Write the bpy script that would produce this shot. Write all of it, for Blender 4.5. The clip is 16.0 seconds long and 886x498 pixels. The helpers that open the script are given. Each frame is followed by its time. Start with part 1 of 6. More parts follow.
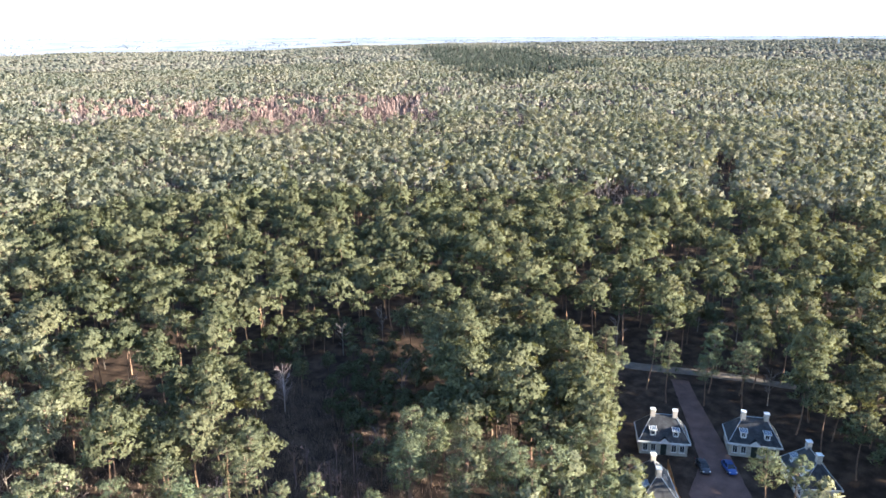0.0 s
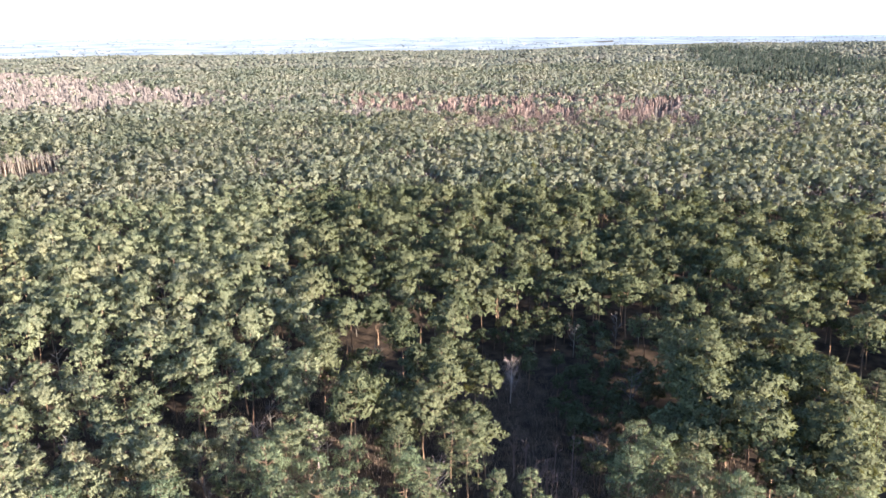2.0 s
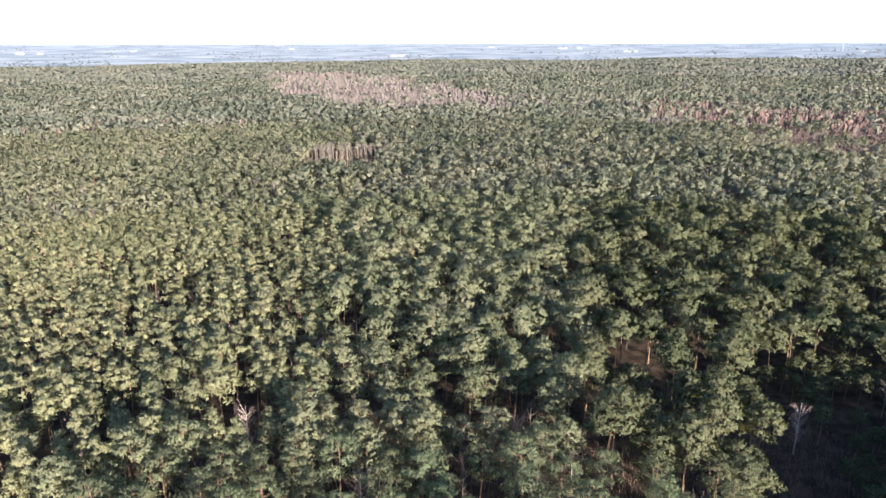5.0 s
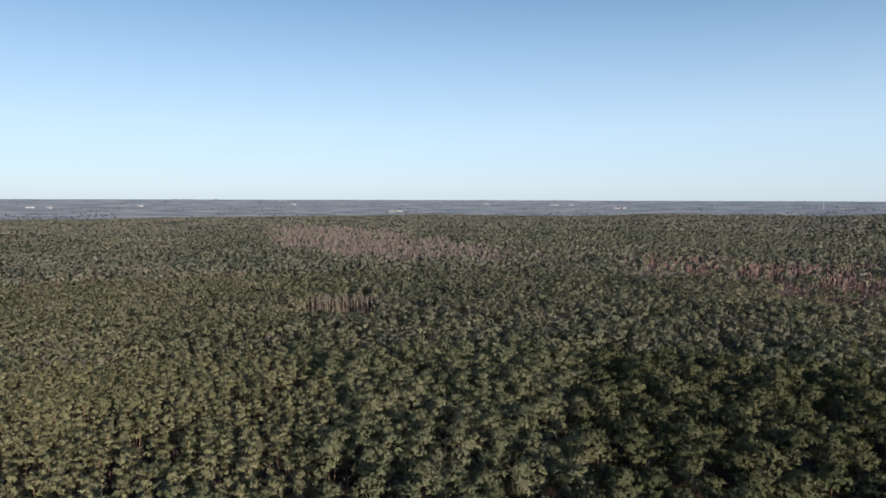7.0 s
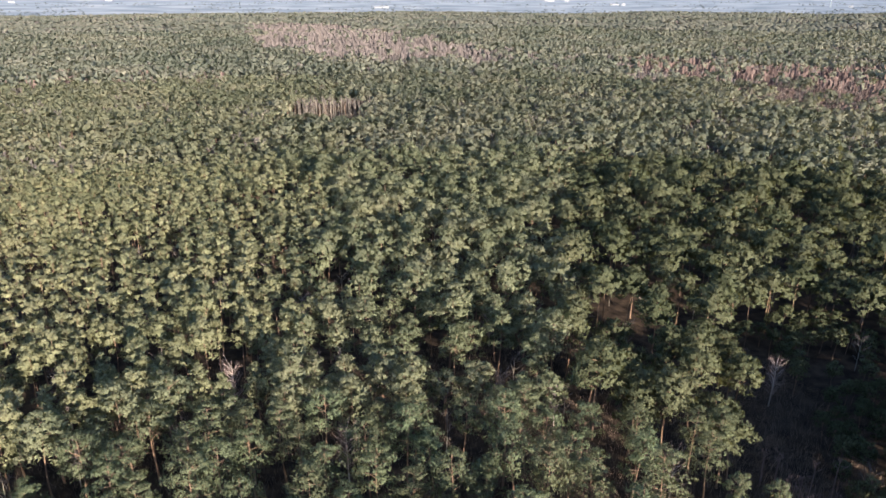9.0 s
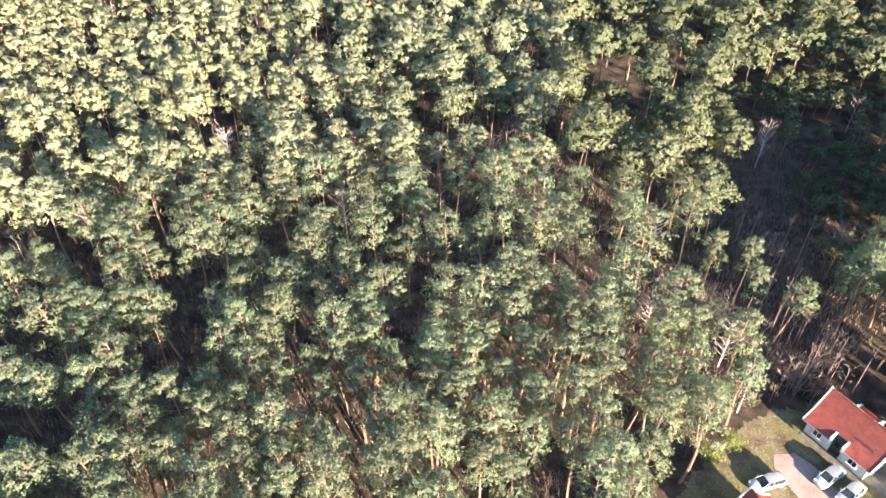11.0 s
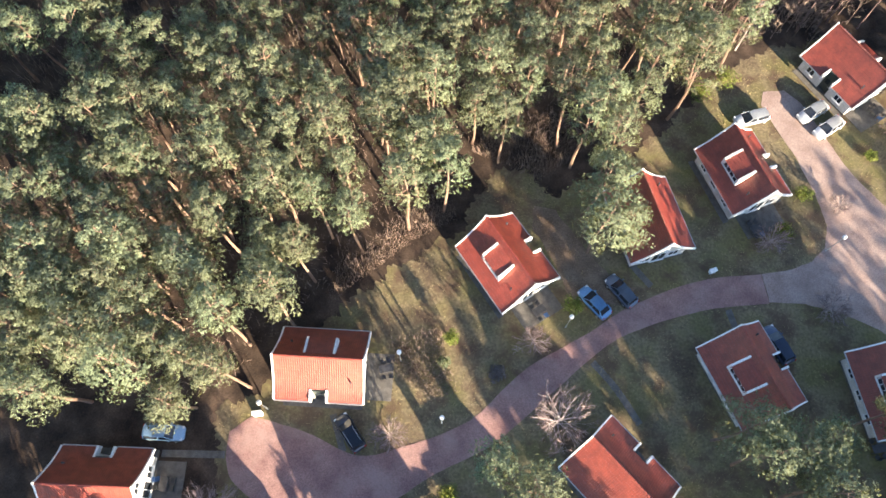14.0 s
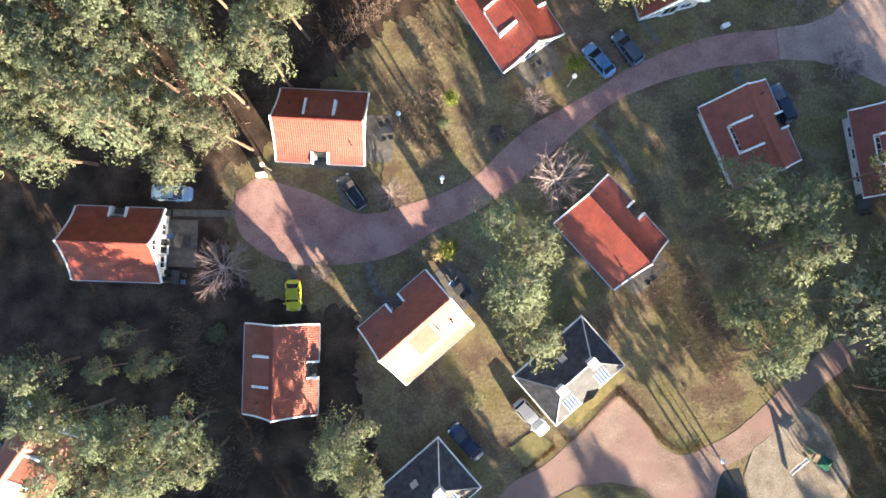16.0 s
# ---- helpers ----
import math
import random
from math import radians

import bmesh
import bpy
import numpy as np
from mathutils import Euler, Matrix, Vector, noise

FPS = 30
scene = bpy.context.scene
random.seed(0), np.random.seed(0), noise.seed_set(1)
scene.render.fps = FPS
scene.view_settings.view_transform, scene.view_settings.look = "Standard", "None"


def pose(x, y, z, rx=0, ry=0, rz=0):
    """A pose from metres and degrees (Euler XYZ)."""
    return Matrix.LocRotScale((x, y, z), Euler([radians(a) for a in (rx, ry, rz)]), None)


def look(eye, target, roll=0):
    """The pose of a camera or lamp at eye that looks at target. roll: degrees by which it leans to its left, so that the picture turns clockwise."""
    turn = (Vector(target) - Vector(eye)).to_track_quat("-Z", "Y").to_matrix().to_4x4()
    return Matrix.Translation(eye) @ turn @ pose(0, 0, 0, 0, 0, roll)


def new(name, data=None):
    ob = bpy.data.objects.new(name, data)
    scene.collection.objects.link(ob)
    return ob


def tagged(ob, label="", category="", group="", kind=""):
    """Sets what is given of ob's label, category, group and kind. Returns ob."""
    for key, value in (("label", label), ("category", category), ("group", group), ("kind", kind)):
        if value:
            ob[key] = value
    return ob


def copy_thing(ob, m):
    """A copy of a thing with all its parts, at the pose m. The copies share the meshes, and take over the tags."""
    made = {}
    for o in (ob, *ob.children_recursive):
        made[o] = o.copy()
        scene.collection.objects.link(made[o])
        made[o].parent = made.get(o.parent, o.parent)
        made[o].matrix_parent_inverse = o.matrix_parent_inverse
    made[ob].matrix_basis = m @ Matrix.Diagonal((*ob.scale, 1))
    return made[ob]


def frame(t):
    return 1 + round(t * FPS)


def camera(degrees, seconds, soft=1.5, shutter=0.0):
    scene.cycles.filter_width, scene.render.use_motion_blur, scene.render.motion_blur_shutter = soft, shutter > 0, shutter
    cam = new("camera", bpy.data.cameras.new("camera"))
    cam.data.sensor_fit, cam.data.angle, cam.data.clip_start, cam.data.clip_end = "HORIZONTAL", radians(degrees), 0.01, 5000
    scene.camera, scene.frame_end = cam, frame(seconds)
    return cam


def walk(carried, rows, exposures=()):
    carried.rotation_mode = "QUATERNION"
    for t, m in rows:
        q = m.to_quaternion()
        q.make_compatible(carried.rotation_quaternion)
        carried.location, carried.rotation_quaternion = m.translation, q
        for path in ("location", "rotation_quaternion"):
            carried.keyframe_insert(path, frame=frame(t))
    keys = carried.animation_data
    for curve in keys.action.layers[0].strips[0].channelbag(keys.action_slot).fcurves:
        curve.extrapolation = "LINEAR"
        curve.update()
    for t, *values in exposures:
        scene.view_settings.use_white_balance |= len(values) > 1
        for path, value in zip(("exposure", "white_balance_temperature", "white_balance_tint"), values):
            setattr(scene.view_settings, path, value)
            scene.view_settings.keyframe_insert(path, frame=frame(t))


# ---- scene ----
# ---- camera: it hovers and only turns ----
EYE_Z = 77.0
PATH = [
    (0.0, 72.93, 0.17, -41.33),
    (0.5, 72.94, 0.20, -36.63),
    (1.0, 72.92, 0.22, -31.77),
    (1.5, 72.94, 0.25, -26.39),
    (2.0, 72.96, 0.28, -20.92),
    (2.5, 72.96, 0.34, -15.45),
    (3.0, 72.95, 0.32, -9.94),
    (3.5, 72.94, 0.41, -4.56),
    (3.7, 72.92, 0.41, -2.62),
    (3.9, 72.92, 0.37, -0.67),
    (4.1, 72.92, 0.32, 0.85),
    (4.4, 72.92, 0.26, 2.31),
    (4.7, 72.94, 0.19, 2.80),
    (5.0, 73.49, 0.13, 2.80),
    (5.4, 75.41, 0.04, 2.80),
    (5.8, 78.67, -0.05, 2.80),
    (6.0, 80.63, -0.08, 2.75),
    (6.5, 84.67, -0.14, 2.63),
    (7.0, 85.88, -0.16, 2.51),
    (7.5, 83.99, -0.24, 2.36),
    (8.0, 79.45, -0.29, 2.10),
    (8.5, 74.70, -0.34, 1.85),
    (9.0, 69.90, -0.34, 1.64),
    (9.2, 67.98, -0.35, 1.57),
    (9.9, 61.26, -0.36, 1.36),
    (10.6, 54.53, -0.36, 1.15),
    (11.3, 47.81, -0.36, 0.93),
    (11.5, 45.88, -0.33, 0.86),
    (12.0, 41.03, -0.37, 0.77),
    (12.5, 36.19, -0.33, 0.64),
    (13.0, 31.40, -0.32, 0.51),
    (13.5, 26.63, -0.29, 0.41),
    (14.0, 21.87, -0.29, 0.32),
    (14.5, 17.04, -0.27, 0.22),
    (15.0, 12.17, -0.26, 0.16),
    (15.5, 7.29, -0.23, 0.06),
    (16.0, 2.45, -0.24, -0.00),
]
cam = camera(64.82, 16.0, soft=1.6)
walk(cam, [(t, pose(0.0, 0.0, EYE_Z, rx, ry, rz)) for t, rx, ry, rz in PATH],
     exposures=[(0.0, 3.24, 6100, 10), (2.0, 3.02, 6080, 10), (3.7, 2.74, 6050, 10), (5.2, 2.42, 6050, 10), (5.8, 2.05, 6050, 10), (6.5, 1.14, 6200, 10), (7.0, 0.86, 6250, 10), (7.6, 0.68, 6250, 10),
                (8.1, 0.86, 6250, 10), (8.4, 1.16, 6200, 10), (8.7, 1.62, 6200, 10), (9.0, 2.16, 6200, 10), (9.4, 2.44, 6200, 10), (11.3, 3.76, 6400, 10), (12.0, 3.68, 6500, 10), (13.0, 3.52, 6650, 10),
                (14.5, 3.28, 6750, 10), (16.0, 3.30, 6750, 10)])

# ---- light: a low winter sun in a clear sky ----
SUN_EL, SUN_AZ = 14.5, -32.2      # degrees; the sun stands over (-sin(az), -cos(az))
sun_way = Vector((-math.sin(radians(SUN_AZ)) * math.cos(radians(SUN_EL)), -math.cos(radians(SUN_AZ)) * math.cos(radians(SUN_EL)), math.sin(radians(SUN_EL))))
world = bpy.data.worlds.new("world")
scene.world = world
world.use_nodes = True
wn = world.node_tree.nodes
sky = wn.new("ShaderNodeTexSky")
sky.sky_type, sky.sun_disc = "NISHITA", False
sky.sun_elevation = radians(SUN_EL)
sky.sun_rotation = math.atan2(sun_way.x, sun_way.y)
sky.altitude, sky.air_density, sky.dust_density, sky.ozone_density = 80, 0.75, 0.45, 1.9
wn["Background"].inputs["Strength"].default_value = 0.060
world.node_tree.links.new(sky.outputs["Color"], wn["Background"].inputs["Color"])
sun = new("sun", bpy.data.lights.new("sun", "SUN"))
sun.data.energy, sun.data.angle, sun.data.color = 5.0, radians(0.5), (1.0, 0.85, 0.66)
sun.matrix_world = look(sun_way * 300, (0, 0, 0))


# ---- materials ----
def nodes_of(name):
    m = bpy.data.materials.new(name)
    m.use_nodes = True
    nt = m.node_tree
    return m, nt, nt.nodes["Principled BSDF"]


def surface(name, c1, c2, rough=0.7, scale=4.0, fine=40.0, bump=0.2, metal=0.0, vary=0.0, island=0.0, spec=0.5, third=None, detail=6.0):
    """Two colours mixed by noise, a finer grain over them, bump, and a change from piece to piece."""
    m, nt, b = nodes_of(name)
    N, L = nt.nodes, nt.links
    tc = N.new("ShaderNodeTexCoord")
    n1 = N.new("ShaderNodeTexNoise")
    n1.inputs["Scale"].default_value, n1.inputs["Detail"].default_value = scale, detail
    n2 = N.new("ShaderNodeTexNoise")
    n2.inputs["Scale"].default_value, n2.inputs["Detail"].default_value = fine, 3.0
    L.new(tc.outputs["Object"], n1.inputs["Vector"])
    L.new(tc.outputs["Object"], n2.inputs["Vector"])
    r1 = N.new("ShaderNodeValToRGB")
    r1.color_ramp.elements[0].position, r1.color_ramp.elements[1].position = 0.35, 0.66
    r1.color_ramp.elements[0].color, r1.color_ramp.elements[1].color = (*c1, 1), (*c2, 1)
    if third:
        e = r1.color_ramp.elements.new(0.5)
        e.color = (*third, 1)
    L.new(n1.outputs["Fac"], r1.inputs["Fac"])
    mul = N.new("ShaderNodeMixRGB")
    mul.blend_type, mul.inputs["Fac"].default_value = "MULTIPLY", 0.75
    r2 = N.new("ShaderNodeValToRGB")
    r2.color_ramp.elements[0].position, r2.color_ramp.elements[1].position = 0.3, 0.7
    r2.color_ramp.elements[0].color, r2.color_ramp.elements[1].color = (0.6, 0.6, 0.6, 1), (1.25, 1.25, 1.25, 1)
    L.new(n2.outputs["Fac"], r2.inputs["Fac"])
    L.new(r1.outputs["Color"], mul.inputs["Color1"])
    L.new(r2.outputs["Color"], mul.inputs["Color2"])
    out = mul.outputs["Color"]
    for source, amount in (("object", vary), ("island", island)):
        if amount > 0:
            src = N.new("ShaderNodeObjectInfo") if source == "object" else N.new("ShaderNodeNewGeometry")
            mr = N.new("ShaderNodeMapRange")
            mr.inputs["To Min"].default_value, mr.inputs["To Max"].default_value = 1 - amount, 1 + amount
            L.new(src.outputs["Random" if source == "object" else "Random Per Island"], mr.inputs["Value"])
            hs = N.new("ShaderNodeHueSaturation")
            L.new(mr.outputs["Result"], hs.inputs["Value"])
            L.new(out, hs.inputs["Color"])
            out = hs.outputs["Color"]
    L.new(out, b.inputs["Base Color"])
    b.inputs["Roughness"].default_value, b.inputs["Metallic"].default_value = rough, metal
    b.inputs["Specular IOR Level"].default_value = spec
    if bump > 0:
        bp = N.new("ShaderNodeBump")
        bp.inputs["Strength"].default_value, bp.inputs["Distance"].default_value = bump, 0.05
        L.new(n2.outputs["Fac"], bp.inputs["Height"])
        L.new(bp.outputs["Normal"], b.inputs["Normal"])
    return m


def foliage(name, c1, c2, c3, scale=0.12, island=0.3, vary=0.0, through_light=0.28, needles=6.0, gaps=0.46, feather=0.06):
    """Needles or leaves: tree-sized drifts of colour, each tuft a little different, some light passing through, air between the needles."""
    m = surface(name, c1, c3, rough=0.8, scale=scale, fine=needles * 0.45, bump=0, island=island, vary=vary, spec=0.05, third=c2, detail=3.0)
    nt = m.node_tree
    N, L = nt.nodes, nt.links
    b = N["Principled BSDF"]
    tr, mix = N.new("ShaderNodeBsdfTranslucent"), N.new("ShaderNodeMixShader")
    air, porous = N.new("ShaderNodeBsdfTransparent"), N.new("ShaderNodeMixShader")
    tc, spray, edge = N.new("ShaderNodeTexCoord"), N.new("ShaderNodeTexNoise"), N.new("ShaderNodeMapRange")
    spray.inputs["Scale"].default_value, spray.inputs["Detail"].default_value = needles, 1.0
    edge.inputs["From Min"].default_value, edge.inputs["From Max"].default_value = gaps - feather, gaps + feather
    edge.inputs["To Min"].default_value, edge.inputs["To Max"].default_value = 1.0, 0.0
    L.new(tc.outputs["Object"], spray.inputs["Vector"])
    L.new(spray.outputs["Fac"], edge.inputs["Value"])
    L.new(edge.outputs["Result"], porous.inputs["Fac"])
    mix.inputs["Fac"].default_value = through_light
    for k in N:
        if k.bl_idname == "ShaderNodeMixRGB":
            k.inputs["Fac"].default_value = 0.35
    warm = N.new("ShaderNodeMixRGB")                          # light that has passed through is yellower
    warm.blend_type, warm.inputs["Fac"].default_value, warm.inputs["Color2"].default_value = "MULTIPLY", 1.0, (1.2, 1.1, 0.6, 1)
    L.new(b.inputs["Base Color"].links[0].from_socket, warm.inputs["Color1"])
    L.new(warm.outputs["Color"], tr.inputs["Color"])
    L.new(b.outputs["BSDF"], mix.inputs[1])
    L.new(tr.outputs["BSDF"], mix.inputs[2])
    L.new(mix.outputs["Shader"], porous.inputs[1])
    L.new(air.outputs["BSDF"], porous.inputs[2])
    L.new(porous.outputs["Shader"], N["Material Output"].inputs["Surface"])
    return m


def paint(name, c, rough=0.3, metal=0.0, coat=0.0, grain=0.08):
    m = surface(name, tuple(v * (1 - grain) for v in c), tuple(min(1, v * (1 + grain)) for v in c), rough=rough, scale=1.5, fine=30, bump=0.0, metal=metal)
    m.node_tree.nodes["Principled BSDF"].inputs["Coat Weight"].default_value = coat
    return m


M_NEEDLE = foliage("pine_needles", (0.142, 0.164, 0.101), (0.175, 0.196, 0.121), (0.209, 0.222, 0.145), scale=0.11, island=0.06, vary=0.12, needles=8.0, gaps=0.45, feather=0.1)
M_NEEDLE_MID = foliage("pine_needles_mid", (0.148, 0.164, 0.103), (0.187, 0.198, 0.125), (0.229, 0.230, 0.152), scale=0.06, island=0.08, needles=3.2, gaps=0.44)
# lighter as young needles, and lightened further for the front-lit north-west
M_NEEDLE_YOUNG_LIT = foliage("young_pine_needles", (0.192, 0.199, 0.119), (0.236, 0.239, 0.144), (0.280, 0.271, 0.168), scale=0.06, island=0.08, needles=3.2, gaps=0.43)
# shade painted in: darkened for the side-lit woods to the east
M_NEEDLE_SHADY = foliage("shade_painted_needles", (0.086, 0.098, 0.057), (0.110, 0.119, 0.070), (0.136, 0.139, 0.085), scale=0.06, island=0.08, needles=3.2, gaps=0.44)
# far needles: haze painted in, greyer and bluer with distance
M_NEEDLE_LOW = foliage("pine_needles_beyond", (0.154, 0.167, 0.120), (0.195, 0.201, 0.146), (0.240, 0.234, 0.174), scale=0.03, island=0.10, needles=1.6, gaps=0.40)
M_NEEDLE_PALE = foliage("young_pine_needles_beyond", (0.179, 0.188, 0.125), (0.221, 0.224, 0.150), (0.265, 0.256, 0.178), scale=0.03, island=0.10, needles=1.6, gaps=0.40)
M_NEEDLE_HAZED = foliage("pine_needles_hazed", (0.166, 0.180, 0.142), (0.210, 0.217, 0.171), (0.263, 0.255, 0.205), scale=0.014, island=0.12, needles=0.9, gaps=0.38)
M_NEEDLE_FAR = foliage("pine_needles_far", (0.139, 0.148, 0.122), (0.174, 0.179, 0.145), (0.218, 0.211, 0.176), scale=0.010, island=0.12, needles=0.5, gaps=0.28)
# haze put into the colour of the plain's woods
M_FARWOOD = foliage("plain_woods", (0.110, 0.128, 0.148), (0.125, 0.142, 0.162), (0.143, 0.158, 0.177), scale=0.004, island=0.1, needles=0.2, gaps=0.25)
# dark firs, greyed by haze mixed into the colour
M_DARKFIR = foliage("fir_needles", (0.074, 0.092, 0.074), (0.088, 0.106, 0.086), (0.106, 0.122, 0.098), scale=0.03, island=0.2, needles=0.7, gaps=0.36)
M_SHRUB = foliage("shrub_leaves", (0.10, 0.14, 0.03), (0.16, 0.19, 0.05), (0.24, 0.24, 0.08), scale=0.6, island=0.4, needles=9.0, gaps=0.42)
M_BARK = surface("pine_bark", (0.155, 0.095, 0.066), (0.24, 0.155, 0.108), rough=0.95, scale=1.2, fine=14, bump=0.5)
M_PALEBARK = surface("pale_bark", (0.17, 0.14, 0.12), (0.30, 0.26, 0.225), rough=0.9, scale=1.0, fine=10, bump=0.4)
M_TWIG = surface("bare_twigs", (0.104, 0.086, 0.084), (0.156, 0.130, 0.127), rough=0.95, scale=0.08, fine=1.0, bump=0.0, island=0.25)
M_TWIG_RED = surface("reddish_twigs", (0.122, 0.080, 0.073), (0.178, 0.124, 0.113), rough=0.95, scale=0.05, fine=0.6, bump=0.0, island=0.25)
M_LITTER = surface("forest_floor", (0.030, 0.022, 0.018), (0.096, 0.067, 0.049), rough=1.0, scale=0.35, fine=5.0, bump=0.6, third=(0.056, 0.040, 0.030), spec=0.1, detail=9.0)
M_GRASS = surface("winter_grass", (0.100, 0.074, 0.052), (0.142, 0.122, 0.056), rough=1.0, scale=0.2, fine=3.2, bump=0.9, third=(0.182, 0.146, 0.088), spec=0.1, detail=10.0)
M_FORECOURT = surface("brown_forecourt", (0.178, 0.120, 0.096), (0.262, 0.190, 0.152), rough=0.95, scale=0.3, fine=7, bump=0.3, third=(0.222, 0.156, 0.125), detail=9.0)


def patchy(m, colour, scale, low, high, amount):
    """Patches of another colour over a surface."""
    nt = m.node_tree
    N, L = nt.nodes, nt.links
    b = N["Principled BSDF"]
    tc, n, r, mix = N.new("ShaderNodeTexCoord"), N.new("ShaderNodeTexNoise"), N.new("ShaderNodeMapRange"), N.new("ShaderNodeMixRGB")
    n.inputs["Scale"].default_value, n.inputs["Detail"].default_value, n.inputs["Roughness"].default_value = scale, 8.0, 0.65
    r.inputs["From Min"].default_value, r.inputs["From Max"].default_value, r.inputs["To Max"].default_value = low, high, amount
    mix.inputs["Color2"].default_value = (*colour, 1)
    L.new(tc.outputs["Object"], n.inputs["Vector"])
    L.new(n.outputs["Fac"], r.inputs["Value"])
    L.new(r.outputs["Result"], mix.inputs["Fac"])
    L.new(b.inputs["Base Color"].links[0].from_socket, mix.inputs["Color1"])
    L.new(mix.outputs["Color"], b.inputs["Base Color"])


M_STRAW = surface("dry_grass", (0.22, 0.175, 0.085), (0.32, 0.26, 0.13), rough=1.0, scale=0.8, fine=9, bump=0.5, island=0.3)
M_SEDGE = surface("sedge", (0.19, 0.165, 0.065), (0.31, 0.26, 0.11), rough=1.0, scale=1.2, fine=9, bump=0.5, island=0.3)
M_RUST = surface("rusty_leaves", (0.22, 0.115, 0.05), (0.34, 0.19, 0.085), rough=1.0, scale=1.2, fine=9, bump=0.4, island=0.3)
M_LANE = surface("red_lane", (0.212, 0.114, 0.102), (0.305, 0.180, 0.158), rough=0.9, scale=0.35, fine=7, bump=0.25, third=(0.258, 0.147, 0.130), detail=8.0)
M_DRIVE = surface("dark_red_drive", (0.105, 0.062, 0.052), (0.165, 0.100, 0.084), rough=0.9, scale=0.4, fine=7, bump=0.25)
M_EARTH = surface("bare_earth", (0.125, 0.088, 0.062), (0.205, 0.148, 0.105), rough=1.0, scale=0.5, fine=6, bump=0.5, third=(0.16, 0.115, 0.082), spec=0.1, detail=8.0)
M_GRIT = surface("grey_path", (0.13, 0.108, 0.088), (0.20, 0.17, 0.14), rough=0.95, scale=0.7, fine=12, bump=0.3)
M_GRIT2 = surface("pink_gravel", (0.245, 0.170, 0.145), (0.33, 0.245, 0.210), rough=0.95, scale=0.5, fine=9, bump=0.3)
M_SAND = surface("play_sand", (0.183, 0.152, 0.118), (0.257, 0.222, 0.180), rough=1.0, scale=0.7, fine=6, bump=0.5)
M_SLAB = surface("terrace_slab", (0.080, 0.074, 0.066), (0.130, 0.120, 0.108), rough=0.85, scale=1.6, fine=20, bump=0.2)
M_TILE = surface("red_tile", (0.142, 0.016, 0.012), (0.220, 0.034, 0.021), rough=0.55, scale=1.2, fine=7, bump=0.08, third=(0.180, 0.024, 0.016), vary=0.12, spec=0.8)
M_TILE.node_tree.nodes["Principled BSDF"].inputs["Specular Tint"].default_value = (1.0, 0.85, 0.66, 1)
M_TILE.node_tree.nodes["Principled BSDF"].inputs["Coat Weight"].default_value = 0.3
M_TILE.node_tree.nodes["Principled BSDF"].inputs["Coat Roughness"].default_value = 0.55
M_SCRUB = surface("dark_scrub", (0.15, 0.108, 0.084), (0.26, 0.19, 0.145), rough=0.95, scale=0.3, fine=2.0, bump=0.0, island=0.3)
M_BIRCH = surface("pale_twigs", (0.34, 0.27, 0.25), (0.47, 0.39, 0.36), rough=0.9, scale=0.6, fine=4.0, bump=0.0, island=0.2)
M_SPRAY = surface("pinkish_twigs", (0.17, 0.12, 0.115), (0.25, 0.185, 0.175), rough=0.9, scale=0.6, fine=4.0, bump=0.0, island=0.2)
M_SLATE = surface("slate", (0.030, 0.033, 0.038), (0.056, 0.059, 0.066), rough=0.6, scale=1.3, fine=9, bump=0.15, island=0.25, spec=0.28)
M_WHITE = surface("white_paint", (0.72, 0.72, 0.70), (0.82, 0.82, 0.80), rough=0.45, scale=2, fine=18, bump=0.05)
M_WALL = surface("pale_render", (0.56, 0.54, 0.49), (0.70, 0.68, 0.63), rough=0.9, scale=1.2, fine=16, bump=0.2)
# white walls painted blue grey as if behind haze
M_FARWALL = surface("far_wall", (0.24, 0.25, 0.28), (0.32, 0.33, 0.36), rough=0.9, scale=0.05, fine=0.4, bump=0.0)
M_BRICKWALL = surface("grey_stucco", (0.42, 0.38, 0.32), (0.56, 0.51, 0.44), rough=0.9, scale=1.2, fine=16, bump=0.25)
M_GLASS = surface("window_glass", (0.02, 0.024, 0.03), (0.035, 0.04, 0.05), rough=0.06, scale=0.5, fine=3, bump=0.0)
M_DARK = surface("dark_plastic", (0.025, 0.025, 0.028), (0.05, 0.05, 0.055), rough=0.5, scale=3, fine=30, bump=0.1)
M_DOOR = surface("green_black_door", (0.02, 0.03, 0.027), (0.035, 0.045, 0.04), rough=0.35, scale=3, fine=30, bump=0.05)
M_METAL = surface("galvanised", (0.42, 0.44, 0.45), (0.58, 0.60, 0.61), rough=0.4, scale=4, fine=40, bump=0.05, metal=0.8)
M_WOOD = surface("grey_wood", (0.24, 0.18, 0.12), (0.36, 0.28, 0.20), rough=0.8, scale=2.5, fine=20, bump=0.3)
M_PLANK = surface("orange_planks", (0.34, 0.16, 0.05), (0.48, 0.25, 0.09), rough=0.7, scale=2.0, fine=18, bump=0.2, vary=0.15)
M_GREEN = surface("green_panel", (0.015, 0.12, 0.075), (0.03, 0.17, 0.11), rough=0.45, scale=3, fine=20, bump=0.05)
M_BLUEGLASS = surface("blue_glass", (0.09, 0.14, 0.21), (0.13, 0.19, 0.27), rough=0.2, scale=0.8, fine=4, bump=0.0)
M_WATER = surface("pond_water", (0.02, 0.022, 0.018), (0.03, 0.03, 0.024), rough=0.08, scale=0.8, fine=4, bump=0.05)
M_RUBBER = surface("rubber", (0.018, 0.018, 0.018), (0.03, 0.03, 0.03), rough=0.85, scale=5, fine=40, bump=0.1)
M_CUSHION = surface("blue_cushion", (0.05, 0.11, 0.24), (0.09, 0.17, 0.33), rough=0.9, scale=5, fine=40, bump=0.2)
